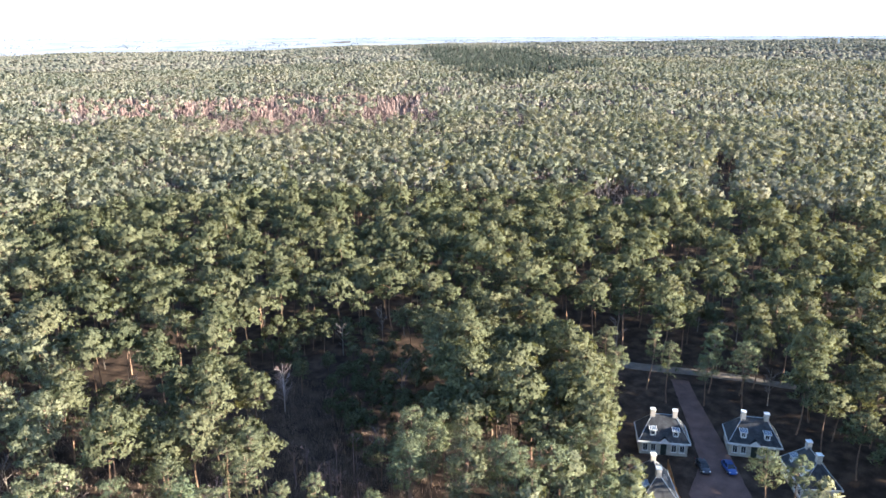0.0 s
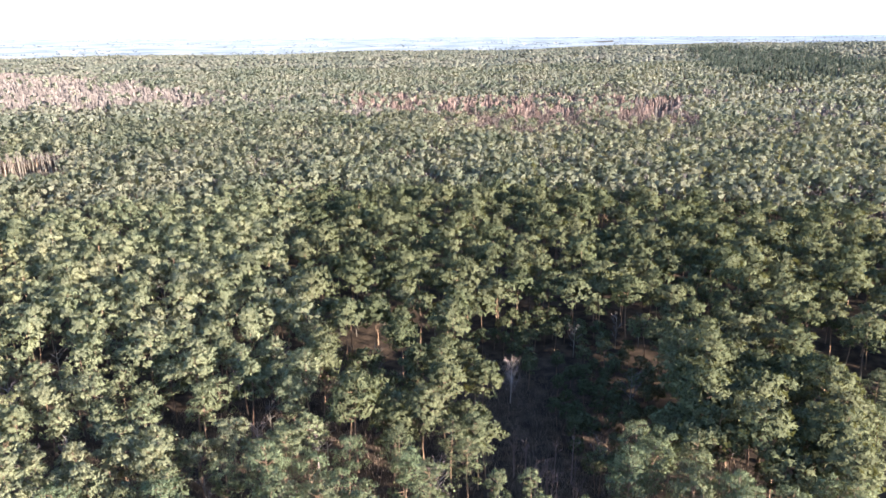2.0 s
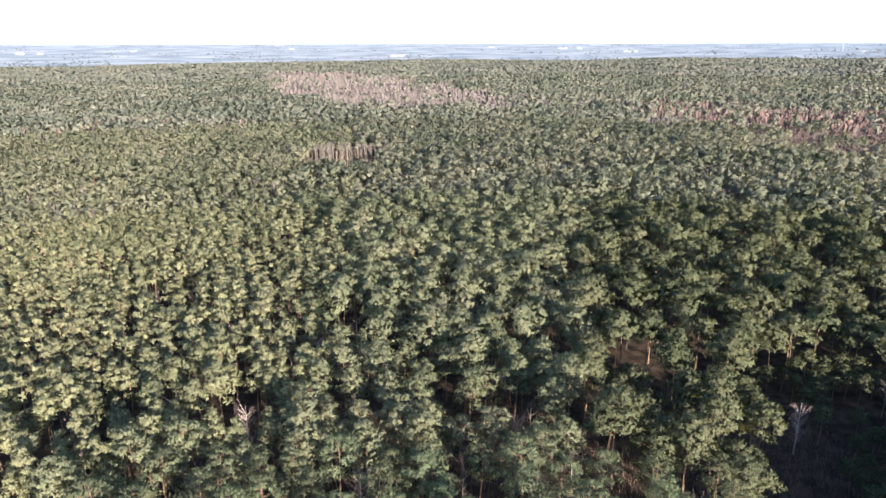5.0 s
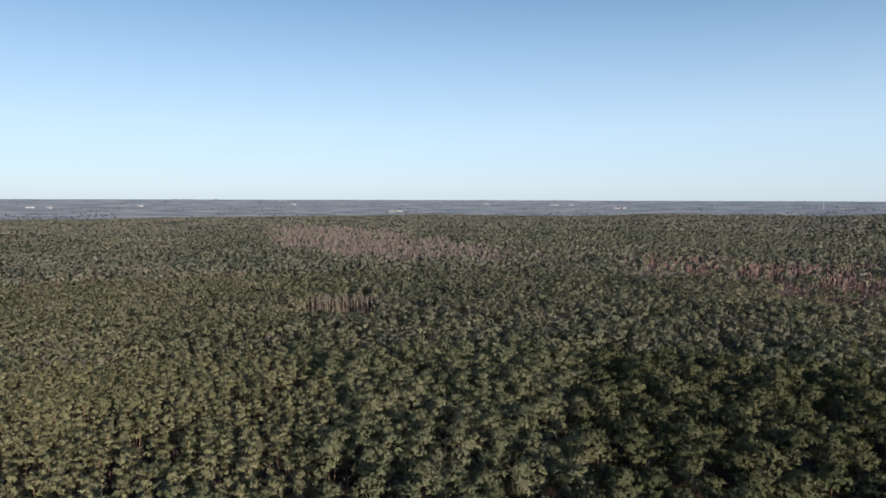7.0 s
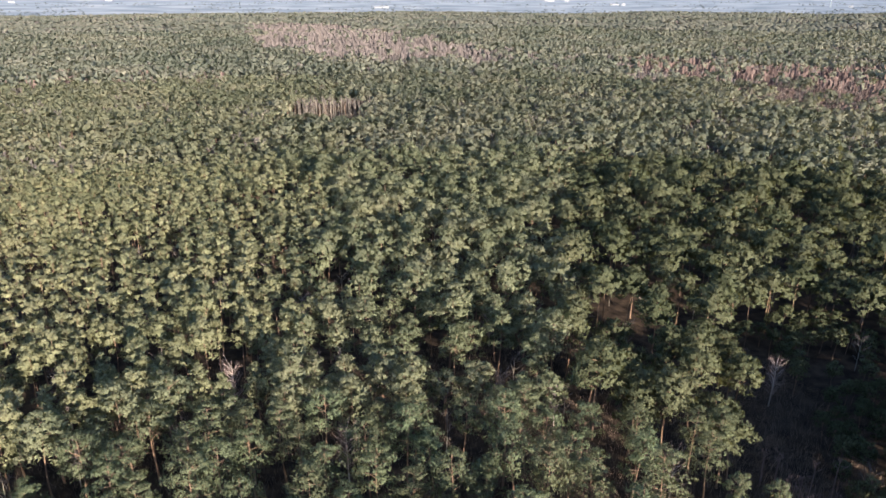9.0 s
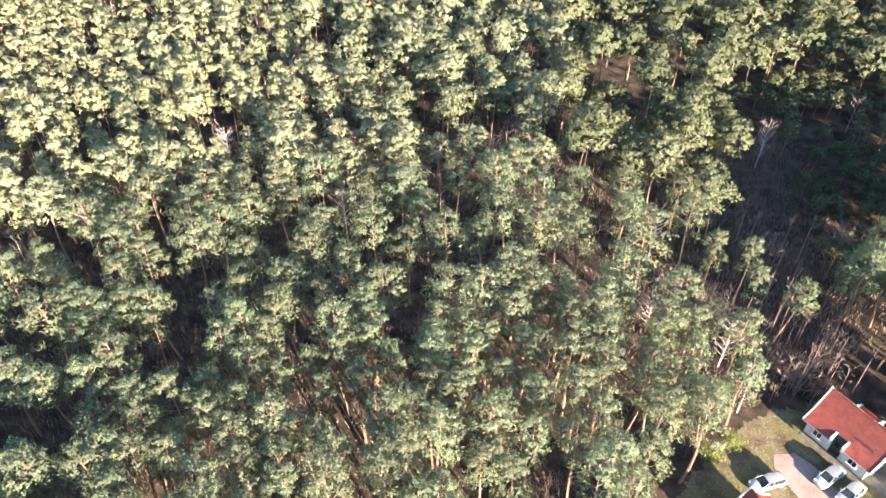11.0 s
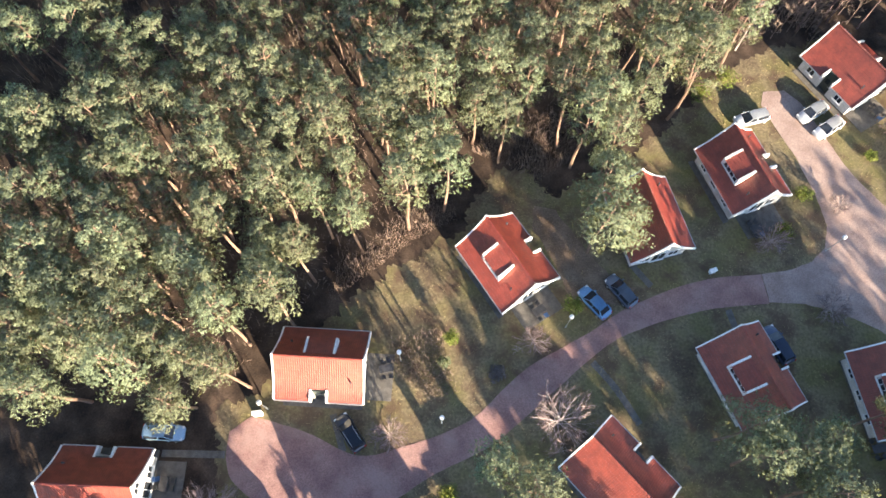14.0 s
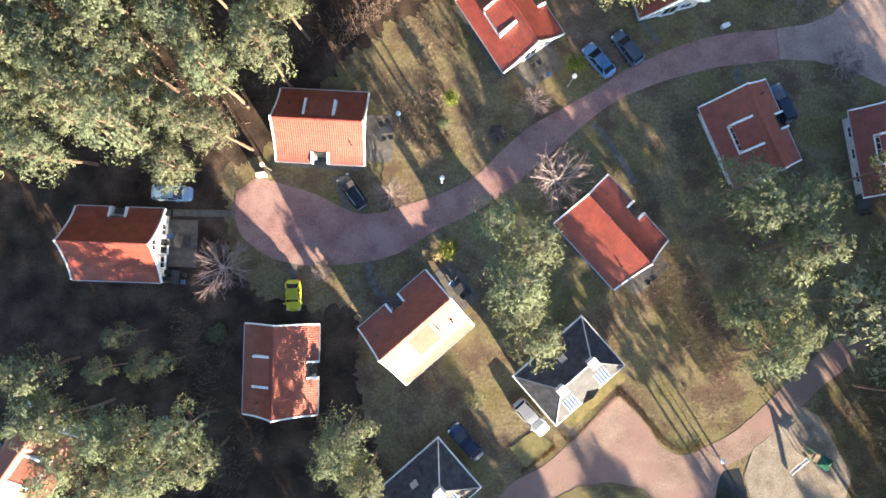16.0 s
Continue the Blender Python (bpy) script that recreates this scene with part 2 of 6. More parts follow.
M_LAMP = paint("lamp_red", (0.35, 0.02, 0.015), rough=0.2)
M_LENS = paint("lamp_clear", (0.65, 0.66, 0.68), rough=0.12)


def tinge(m, low, high):
    """Trees a little yellower or greener than one another."""
    nt = m.node_tree
    N, L = nt.nodes, nt.links
    b = N["Principled BSDF"]
    info, r, hs = N.new("ShaderNodeObjectInfo"), N.new("ShaderNodeMapRange"), N.new("ShaderNodeHueSaturation")
    r.inputs["To Min"].default_value, r.inputs["To Max"].default_value = low, high
    L.new(info.outputs["Random"], r.inputs["Value"])
    L.new(r.outputs["Result"], hs.inputs["Hue"])
    L.new(b.inputs["Base Color"].links[0].from_socket, hs.inputs["Color"])
    L.new(hs.outputs["Color"], b.inputs["Base Color"])


tinge(M_NEEDLE, 0.475, 0.525)
patchy(M_GRASS, (0.130, 0.126, 0.042), 0.11, 0.48, 0.62, 0.45)       # greener, mossy stretches
patchy(M_GRASS, (0.095, 0.062, 0.044), 0.30, 0.49, 0.62, 0.85)        # fallen leaves and needles
patchy(M_GRASS, (0.215, 0.175, 0.110), 1.3, 0.60, 0.70, 0.6)         # dry tufts
patchy(M_LANE, (0.315, 0.215, 0.190), 0.16, 0.50, 0.64, 0.7)          # worn, paler stretches
patchy(M_LANE, (0.175, 0.095, 0.088), 0.5, 0.58, 0.68, 0.5)          # damp stains
patchy(M_FORECOURT, (0.225, 0.135, 0.115), 0.12, 0.46, 0.6, 0.8)     # redder paving showing through
patchy(M_LITTER, (0.085, 0.052, 0.036), 0.8, 0.56, 0.68, 0.4)        # rusty bracken


# ---- builders ----
def part(name, bm, material, parent=None, label=""):
    """Links a bmesh as one mesh object, under a thing or under a part."""
    me = bpy.data.meshes.new(name)
    bm.normal_update()
    bm.to_mesh(me)
    bm.free()
    me.materials.append(material)
    ob = new(name, me)
    ob.parent = parent
    if label:
        tagged(ob, label)
    return ob


def thing(name, label, category, group="", kind=""):
    return tagged(new(name), label, category, group, kind)


def box(bm, x0, y0, z0, x1, y1, z1, m=None, bevel=0.0):
    vs = [bm.verts.new((x, y, z)) for z in (z0, z1) for y in (y0, y1) for x in (x0, x1)]
    fs = [bm.faces.new([vs[i] for i in f]) for f in ((0, 2, 3, 1), (4, 5, 7, 6), (0, 1, 5, 4), (1, 3, 7, 5), (3, 2, 6, 7), (2, 0, 4, 6))]
    if bevel > 0:
        got = bmesh.ops.bevel(bm, geom=list({e for f in fs for e in f.edges}), offset=bevel, segments=1, affect="EDGES")
        vs = list({v for f in got["faces"] for v in f.verts} | {v for v in vs if v.is_valid})
    if m is not None:
        for v in vs:
            v.co = m @ v.co
    return vs


def tube(bm, pts, radii, sides=6, caps=True):
    """A tapered tube along points."""
    rings = []
    for i, p in enumerate(pts):
        a = pts[max(0, i - 1)]
        b = pts[min(len(pts) - 1, i + 1)]
        q = (Vector(b) - Vector(a)).to_track_quat("Z", "Y").to_matrix()
        rings.append([bm.verts.new(Vector(p) + q @ Vector((radii[i] * math.cos(k * math.tau / sides), radii[i] * math.sin(k * math.tau / sides), 0))) for k in range(sides)])
    for r0, r1 in zip(rings, rings[1:]):
        for k in range(sides):
            bm.faces.new((r0[k], r0[(k + 1) % sides], r1[(k + 1) % sides], r1[k]))
    if caps:
        bm.faces.new(rings[0][::-1])
        bm.faces.new(rings[-1])


def slab(name, outline, z0, z1, material, label, category, rough_edge=0.0, kind="structure", step=0.8, seed=0):
    """A flat sheet with thickness over an outline, its edge wavering."""
    rng = random.Random(seed)
    pts = []
    n = len(outline)
    for i in range(n):
        a, b = Vector(outline[i]), Vector(outline[(i + 1) % n])
        k = max(1, int((b - a).length / step)) if rough_edge > 0 else 1
        side = Vector((-(b - a).y, (b - a).x)).normalized()
        for j in range(k):
            p = a.lerp(b, j / k)
            if rough_edge > 0:
                q = p.x * 1.1 + p.y * 0.7
                p = p + side * rough_edge * (0.4 * math.sin(q * 0.8 + seed) + 0.2 * math.sin(q * 2.1 + 1.7 * seed) + 0.4 * rng.uniform(-1, 1))
            pts.append(p)
    bm = bmesh.new()
    top = [bm.verts.new((p.x, p.y, z1)) for p in pts]
    low = [bm.verts.new((p.x, p.y, z0)) for p in pts]
    turn = sum(pts[i].x * pts[i - 1].y - pts[i - 1].x * pts[i].y for i in range(len(pts)))
    f = bm.faces.new(top if turn < 0 else top[::-1])
    f.normal_update()
    for i in range(len(pts)):
        bm.faces.new((top[i], low[i], low[(i + 1) % len(pts)], top[(i + 1) % len(pts)]))
    bmesh.ops.triangulate(bm, faces=[f])
    bmesh.ops.recalc_face_normals(bm, faces=bm.faces)
    return tagged(part(name, bm, material), label, category, kind=kind)


def smooth_line(pts, per=6):
    """A smooth curve through points."""
    out = []
    P = [Vector(p) for p in pts]
    for i in range(len(P) - 1):
        p0, p1, p2, p3 = P[max(0, i - 1)], P[i], P[i + 1], P[min(len(P) - 1, i + 2)]
        for j in range(per):
            t = j / per
            out.append(0.5 * (2 * p1 + (p2 - p0) * t + (2 * p0 - 5 * p1 + 4 * p2 - p3) * t * t + (3 * p1 - p0 - 3 * p2 + p3) * t ** 3))
    out.append(P[-1])
    return out


def flat_normals(tris):
    n = np.cross(tris[:, 1] - tris[:, 0], tris[:, 2] - tris[:, 0])
    n = n / np.maximum(np.linalg.norm(n, axis=-1, keepdims=True), 1e-9)
    return np.repeat(n[:, None, :], 3, 1)


def soup(name, tris, materials, index=None, normals=None):
    """One mesh from an array of triangles (n, 3, 3); normals: softened ones, for needles."""
    tris = np.ascontiguousarray(tris, dtype=np.float32)
    n = len(tris)
    me = bpy.data.meshes.new(name)
    me.vertices.add(n * 3)
    me.vertices.foreach_set("co", tris.reshape(-1))
    me.loops.add(n * 3)
    me.loops.foreach_set("vertex_index", np.arange(n * 3, dtype=np.int32))
    me.polygons.add(n)
    me.polygons.foreach_set("loop_start", np.arange(0, n * 3, 3, dtype=np.int32))
    for m in materials:
        me.materials.append(m)
    if index is not None:
        me.polygons.foreach_set("material_index", np.ascontiguousarray(index, dtype=np.int32))
    me.update(calc_edges=True)
    if normals is not None:
        at = me.attributes.new("custom_normal", "FLOAT_VECTOR", "POINT")
        at.data.foreach_set("vector", np.ascontiguousarray(normals, dtype=np.float32).reshape(-1))
        me.polygons.foreach_set("use_smooth", np.ones(n, bool))
    return me


# ---- tree shapes, as arrays of triangles ----
def unit(v):
    return v / np.maximum(np.linalg.norm(v, axis=-1, keepdims=True), 1e-9)


def tufts(rng, centres, way, size, slim=0.3, stray=0.55):
    """A slim ragged triangle at each centre, pointing along its way like a shoot of needles."""
    n = len(centres)
    flat = unit(np.cross(way, rng.normal(size=(n, 3))))
    d = unit(flat + 0.62 * way + 0.4 * stray * rng.normal(size=(n, 3)) + np.array([0, 0, 0.15]))
    side = unit(np.cross(d, way + 0.5 * stray * rng.normal(size=(n, 3))))
    ln = size * rng.uniform(0.6, 1.4, (n, 1))
    w = side * ln * slim * rng.uniform(0.7, 1.3, (n, 1))
    base = centres - d * ln * 0.45
    tri = np.stack([base - w * 0.6, base + w, centres + d * ln * 0.55], 1)
    # the widest side faces outwards
    f = np.cross(tri[:, 1] - tri[:, 0], tri[:, 2] - tri[:, 0])
    flip = np.einsum("ij,ij->i", f, way) < 0
    tri[flip] = tri[flip][:, ::-1]
    return tri


def prism(p, q, r0, r1, sides=3):
    """A tapered stem from p to q as triangles."""
    p, q = np.array(p, float), np.array(q, float)
    d = unit(q - p)
    a = unit(np.cross(d, [0.31, 0.95, 0.07]))
    b = np.cross(d, a)
    k = np.arange(sides) * 2 * np.pi / sides
    ring = np.cos(k)[:, None] * a + np.sin(k)[:, None] * b
    lo, hi = p + r0 * ring, q + r1 * ring
    n = np.roll(np.arange(sides), -1)
    return np.concatenate([np.stack([lo, lo[n], hi[n]], 1), np.stack([lo, hi[n], hi], 1)])


def pine_shape(seed, height, width, clumps, per, size, crown=0.5, sides=6, limbs=True, cone=0.0, slim=0.5, fuzz=0.22, puff=1.0, dome=0.0):
    """A Scots pine: bare stem, a crown of separate cushions of needles. Returns wood and needle triangles."""
    rng = np.random.default_rng(seed)
    lean = rng.normal(0, 0.035, 2)
    base = height * (1 - crown)

    def axis(z):
        return np.array([lean[0] * z + 0.25 * np.sin(z * 0.35 + seed), lean[1] * z + 0.25 * np.cos(z * 0.3 + seed * 2) - 0.25 * np.cos(seed * 2), z])
    wood = []
    zs = np.linspace(0, height * 0.93, 6 if sides > 3 else 3)
    for z0, z1 in zip(zs, zs[1:]):
        wood.append(prism(axis(z0), axis(z1), 0.19 * (1 - 0.85 * z0 / height) * height / 15, 0.19 * (1 - 0.85 * z1 / height) * height / 15, sides))
    leaf, soft = [], []
    turn = rng.uniform(0, 6.28)
    mid = axis(base + (height - base) * 0.35)
    for i in range(clumps):
        u = (i + 0.5) / clumps
        z = base + (height - base) * (u ** 0.85)
        s = (z - base) / (height - base)
        env = width * 0.5 * ((1 - cone) * np.sqrt(max(0.04, 1 - (1.35 * s - 0.42) ** 2)) + cone * (1.05 - s))
        turn += 2.4 + rng.normal(0, 0.5)
        d = env * 0.97 * rng.random() ** 0.4 * (0.15 if i == clumps - 1 else 1)
        c = axis(z) + np.array([np.cos(turn) * d, np.sin(turn) * d, rng.normal(0, 0.25)])
        r = puff * width * rng.uniform(0.15, 0.27) * (1.1 - 0.35 * s)
        if limbs and i % 2:
            wood.append(prism(axis(max(base * 0.9, z - 0.5 - 0.25 * d)), c, 0.055, 0.02, 3))
        v = unit(rng.normal(size=(per, 3)))
        v[:, 2] = np.abs(v[:, 2]) * np.where(rng.random(per) < 0.75, 1, -0.7)
        p = c + v * r * rng.uniform(0.35, 1.05, (per, 1)) ** 0.6 * np.array([1.25, 1.25, 0.64])
        away = unit(c - mid)
        leaf.append(tufts(rng, p, unit(v + 0.5 * away), size, slim))
        n = unit(0.28 * v + 0.75 * unit(p - mid) + fuzz * rng.normal(size=(per, 3)) + np.array([0, 0, dome]))
        soft.append(np.repeat(n[:, None, :], 3, 1))
    return np.concatenate(wood), np.concatenate(leaf), np.concatenate(soft)


def lumpy_shape(seed, height, width, lobes, sides, crown=0.5, stem=True, cone=0.0):
    """A pine seen from far off: a few uneven lobes of needles grown into one another, on a stem. Returns wood and needle triangles."""
    rng = np.random.default_rng(seed)
    base = height * (1 - crown)
    wood = prism((0, 0, 0), (0, 0, height * 0.85), 0.22, 0.08, 3) if stem else np.zeros((0, 3, 3))
    mid = np.array([0, 0, base + 0.3 * (height - base)])
    leaf, soft = [], []
    turn = rng.uniform(0, 6.28)
    for i in range(lobes):
        s = (i + 0.5) / lobes
        d = 0 if lobes == 1 else width * rng.uniform(0.16, 0.34) * (1 - 0.75 * s)
        turn += 2.4 + rng.normal(0, 0.4)
        a = width * rng.uniform(0.22, 0.34) * (1 if lobes > 1 else 1.4) * (1 - cone * s)
        b = (height - base) * rng.uniform(0.34, 0.5) * (1 if lobes > 1 else 1.3)
        c = np.array([np.cos(turn) * d, np.sin(turn) * d, base + (height - base) * (0.2 + 0.5 * s)])
        rows = [np.array([[0.1 * rng.normal(), 0.1 * rng.normal(), 1.0]])]
        for z, r in ((0.55, 0.72), (-0.35, 1.0)):
            k = np.arange(sides) * 2 * np.pi / sides + rng.uniform(0, 6.28)
            w = r * rng.uniform(0.72, 1.22, sides)
            rows.append(np.stack([np.cos(k) * w, np.sin(k) * w, z + rng.normal(0, 0.14, sides)], -1))
        v = np.concatenate(rows)
        n = unit(0.6 * unit(v) + 0.5 * unit(c + v * [a, a, b] - mid) + 0.15 * rng.normal(size=v.shape) + np.array([0, 0, 0.6]))
        j = np.arange(sides)
        q = np.roll(j, -1)
        tri = np.concatenate([np.stack([0 * j, 1 + j, 1 + q], -1), np.stack([1 + j, 1 + sides + j, 1 + sides + q], -1), np.stack([1 + j, 1 + sides + q, 1 + q], -1)])
        leaf.append((c + v * [a, a, b])[tri])
        soft.append(n[tri])
    return wood, np.concatenate(leaf), np.concatenate(soft)


def bare_shape(seed, height, width, twigs, thick=0.03, sides=5, low=0.25):
    """A leafless tree: stem, rising limbs, a haze of thin twigs."""
    rng = np.random.default_rng(seed)
    wood, twig = [prism((0, 0, 0), (0.1, 0.1, height * 0.55), 0.012 * height, 0.007 * height, sides), prism((0.1, 0.1, height * 0.55), (0.2, 0, height * 0.92), 0.007 * height, 0.02, sides)], []
    nl = max(5, twigs // 14)
    ends = []
    for i in range(nl):
        a = i * 2.4 + rng.normal(0, 0.4)
        z0 = height * (low + (0.8 - low) * (i / nl))
        ln = width * 0.5 * rng.uniform(0.6, 1.0)
        e = np.array([np.cos(a) * ln, np.sin(a) * ln, min(height, z0 + ln * rng.uniform(0.7, 1.3))])
        s = np.array([0.1, 0.05, z0])
        wood.append(prism(s, e, 0.025 + 0.0025 * height, 0.012, 3))
        ends.append((s, e))
    for i in range(twigs):
        s, e = ends[rng.integers(nl)]
        p = s + (e - s) * rng.uniform(0.35, 1.0)
        d = unit(unit(e - s) + rng.normal(0, 0.6, 3) + [0, 0, 0.35])
        q = p + d * width * rng.uniform(0.15, 0.34)
        w = unit(np.cross(d, rng.normal(size=3))) * thick
        twig.append(np.stack([p - w, p + w, q]))
    return np.concatenate(wood), np.array(twig), flat_normals(np.array(twig))


def spreading_shape(seed, height, width):
    """A leafless garden tree: stem, limbs, boughs and a fine spray of twigs."""
    rng = np.random.default_rng(seed)
    wood, twig = [prism((0, 0, 0), (0, 0, height * 0.5), 0.09, 0.055, 6), prism((0, 0, height * 0.5), (0.05, 0.05, height * 0.85), 0.055, 0.02, 5)], []
    for i in range(26):
        a, z0 = i * 2.4 + rng.normal(0, 0.3), height * (0.15 + 0.5 * i / 26)
        ln = width * 0.56 * rng.uniform(0.7, 1.0) * (1.1 - 0.35 * i / 26)
        s = np.array([0, 0, z0])
        d = unit(np.array([np.cos(a), np.sin(a), rng.uniform(0.35, 0.9)]))
        e = s + d * ln
        wood.append(prism(s, e, 0.036, 0.012, 3))
        for j in range(7):
            p = s + (e - s) * rng.uniform(0.3, 0.95)
            q = p + unit(d + rng.normal(0, 0.55, 3)) * ln * rng.uniform(0.25, 0.5)
            wood.append(prism(p, q, 0.016, 0.007, 3))
            for k in range(26):
                u = p + (q - p) * rng.uniform(0.2, 1.0)
                v = u + unit((q - p) / np.linalg.norm(q - p) + rng.normal(0, 0.35, 3)) * ln * rng.uniform(0.1, 0.3)
                w = unit(np.cross(v - u, rng.normal(size=3))) * 0.010
                twig.append(np.stack([u - w, u + w, v]))
    return np.concatenate(wood), np.array(twig)


def scatter(shapes, xy, z, scale, spin, pick):
    """Copies of shapes (wood, leaf, leaf normals) to places; returns joined triangles, a material index and normals."""
    out, idx, nor = [], [], []
    for k, (wood, leaf, soft) in enumerate(shapes):
        sel = np.flatnonzero(pick == k)
        if not len(sel):
            continue
        src = np.concatenate([wood, leaf])
        sn = np.concatenate([flat_normals(wood), soft]) if len(wood) else soft
        c, s = np.cos(spin[sel]), np.sin(spin[sel])
        rot = np.stack([np.stack([c, -s], -1), np.stack([s, c], -1)], -2)
        res = np.empty((len(sel), *src.shape), np.float32)
        res[..., :2] = np.einsum("tij,nvj->tnvi", rot, src[..., :2]) * scale[sel][:, None, None, None] + xy[sel][:, None, None, :]
        res[..., 2] = src[None, ..., 2] * scale[sel][:, None, None] + z[sel][:, None, None]
        rn = np.empty_like(res)
        rn[..., :2] = np.einsum("tij,nvj->tnvi", rot, sn[..., :2])
        rn[..., 2] = sn[None, ..., 2]
        out.append(res.reshape(-1, 3, 3))
        nor.append(rn.reshape(-1, 3, 3))
        idx.append(np.tile(np.r_[np.zeros(len(wood), int), np.ones(len(leaf), int)], len(sel)))
    return np.concatenate(out), np.concatenate(idx), np.concatenate(nor)


# ---- plan helpers ----
def inside(px, py, poly):
    """Which points lie in a polygon."""
    hit = np.zeros(px.shape, bool)
    n = len(poly)
    for i in range(n):
        x0, y0 = poly[i]
        x1, y1 = poly[(i + 1) % n]
        if y0 == y1:
            continue
        cross = ((y0 > py) != (y1 > py)) & (px < (x1 - x0) * (py - y0) / (y1 - y0) + x0)
        hit ^= cross
    return hit


def drift(x, y, size, seed):
    """Smooth noise from -1 to 1 over the plan."""
    rng = np.random.default_rng(seed)
    out = np.zeros_like(x, dtype=float)
    for k in range(6):
        a = rng.uniform(0, 2 * np.pi)
        f = 2 * np.pi / (size * rng.uniform(0.6, 1.7))
        out += np.sin((x * np.cos(a) + y * np.sin(a)) * f + rng.uniform(0, 6.28) + 1.3 * np.sin((x * np.sin(a) - y * np.cos(a)) * f * 0.6))
    return out / 3.2


def rise(x, y):
    """Height of the land: level near the houses, low swells far off, higher to the east."""
    x, y = np.asarray(x, float), np.asarray(y, float)
    r = np.hypot(x, y)
    az = np.degrees(np.arctan2(x, y))          # clockwise from north
    far = np.clip((r - 700) / 1600, 0, 1)
    swell = np.interp(az, (-30, 0, 25, 35, 45, 60, 80), (0, 9, 18, 33, 36, 46, 48))
    swell = np.where(np.abs(az) > 100, 0, swell)
    out = far * (1.6 - 0.6 * far) * swell + np.clip((r - 300) / 700, 0, 1) * 3.0 * drift(x, y, 620, 5)
    plain = np.clip((r - 2350) / 2550, 0, 1)
    return np.where(r < 2350, out, np.maximum(out * (1 - plain * 0.5) - 12, 0) * (1 - plain) + 66.5 * plain)


# ---- the ground, one sheet to the horizon ----
def ground_sheet(name, radii, sectors, lift, material):
    th = np.linspace(0, 2 * np.pi, sectors, endpoint=False)
    R, T = np.meshgrid(radii, th, indexing="ij")
    X, Y = R * np.sin(T), R * np.cos(T)
    Z = rise(X, Y) + lift
    me = bpy.data.meshes.new(name)
    n, m = len(radii), sectors
    verts = np.stack([X, Y, Z], -1).reshape(-1, 3)
    faces = []
    for i in range(n - 1):
        for j in range(m):
            k = (j + 1) % m
            faces.append((i * m + j, i * m + k, (i + 1) * m + k, (i + 1) * m + j))
    if radii[0] < 10:
        faces.append(tuple(range(m))[::-1])
    me.from_pydata(verts.tolist(), [], faces)
    me.materials.append(material)
    me.update()
    ob = new(name, me)
    return ob


tagged(ground_sheet("ground", [4, 60, 150, 300, 500, 700, 900, 1100, 1300, 1500, 1700, 1900, 2100, 2250, 2349, 2500, 3000, 3600, 4200, 4900], 180, 0.0, M_LITTER),
       "brown leaf and needle litter on level forest ground", "ground", kind="structure")


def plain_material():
    """The plain far off: fields, woods and roofs as pale streaks, the haze of twenty kilometres of air painted into
    colour and glow.
    """
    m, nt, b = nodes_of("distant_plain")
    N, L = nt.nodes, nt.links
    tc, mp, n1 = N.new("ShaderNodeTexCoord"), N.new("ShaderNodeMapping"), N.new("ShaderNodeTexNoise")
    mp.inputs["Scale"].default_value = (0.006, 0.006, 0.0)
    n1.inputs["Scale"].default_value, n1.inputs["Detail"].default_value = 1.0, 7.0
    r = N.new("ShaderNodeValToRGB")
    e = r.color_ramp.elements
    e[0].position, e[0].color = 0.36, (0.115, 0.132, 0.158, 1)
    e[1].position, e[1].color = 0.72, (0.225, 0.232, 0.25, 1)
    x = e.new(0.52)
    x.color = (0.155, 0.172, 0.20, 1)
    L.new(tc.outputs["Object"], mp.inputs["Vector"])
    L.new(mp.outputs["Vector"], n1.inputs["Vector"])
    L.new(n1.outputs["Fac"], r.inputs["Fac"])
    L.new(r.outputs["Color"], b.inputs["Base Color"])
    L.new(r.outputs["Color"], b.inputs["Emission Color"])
    # the plain glows by itself in place of lit haze
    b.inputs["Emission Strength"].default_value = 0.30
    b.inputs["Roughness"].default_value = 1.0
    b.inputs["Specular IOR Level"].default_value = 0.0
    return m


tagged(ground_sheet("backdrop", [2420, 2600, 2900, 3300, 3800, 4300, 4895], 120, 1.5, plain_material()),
       "plain of far fields and woods, haze painted pale and glowing", "distant plain", kind="structure")


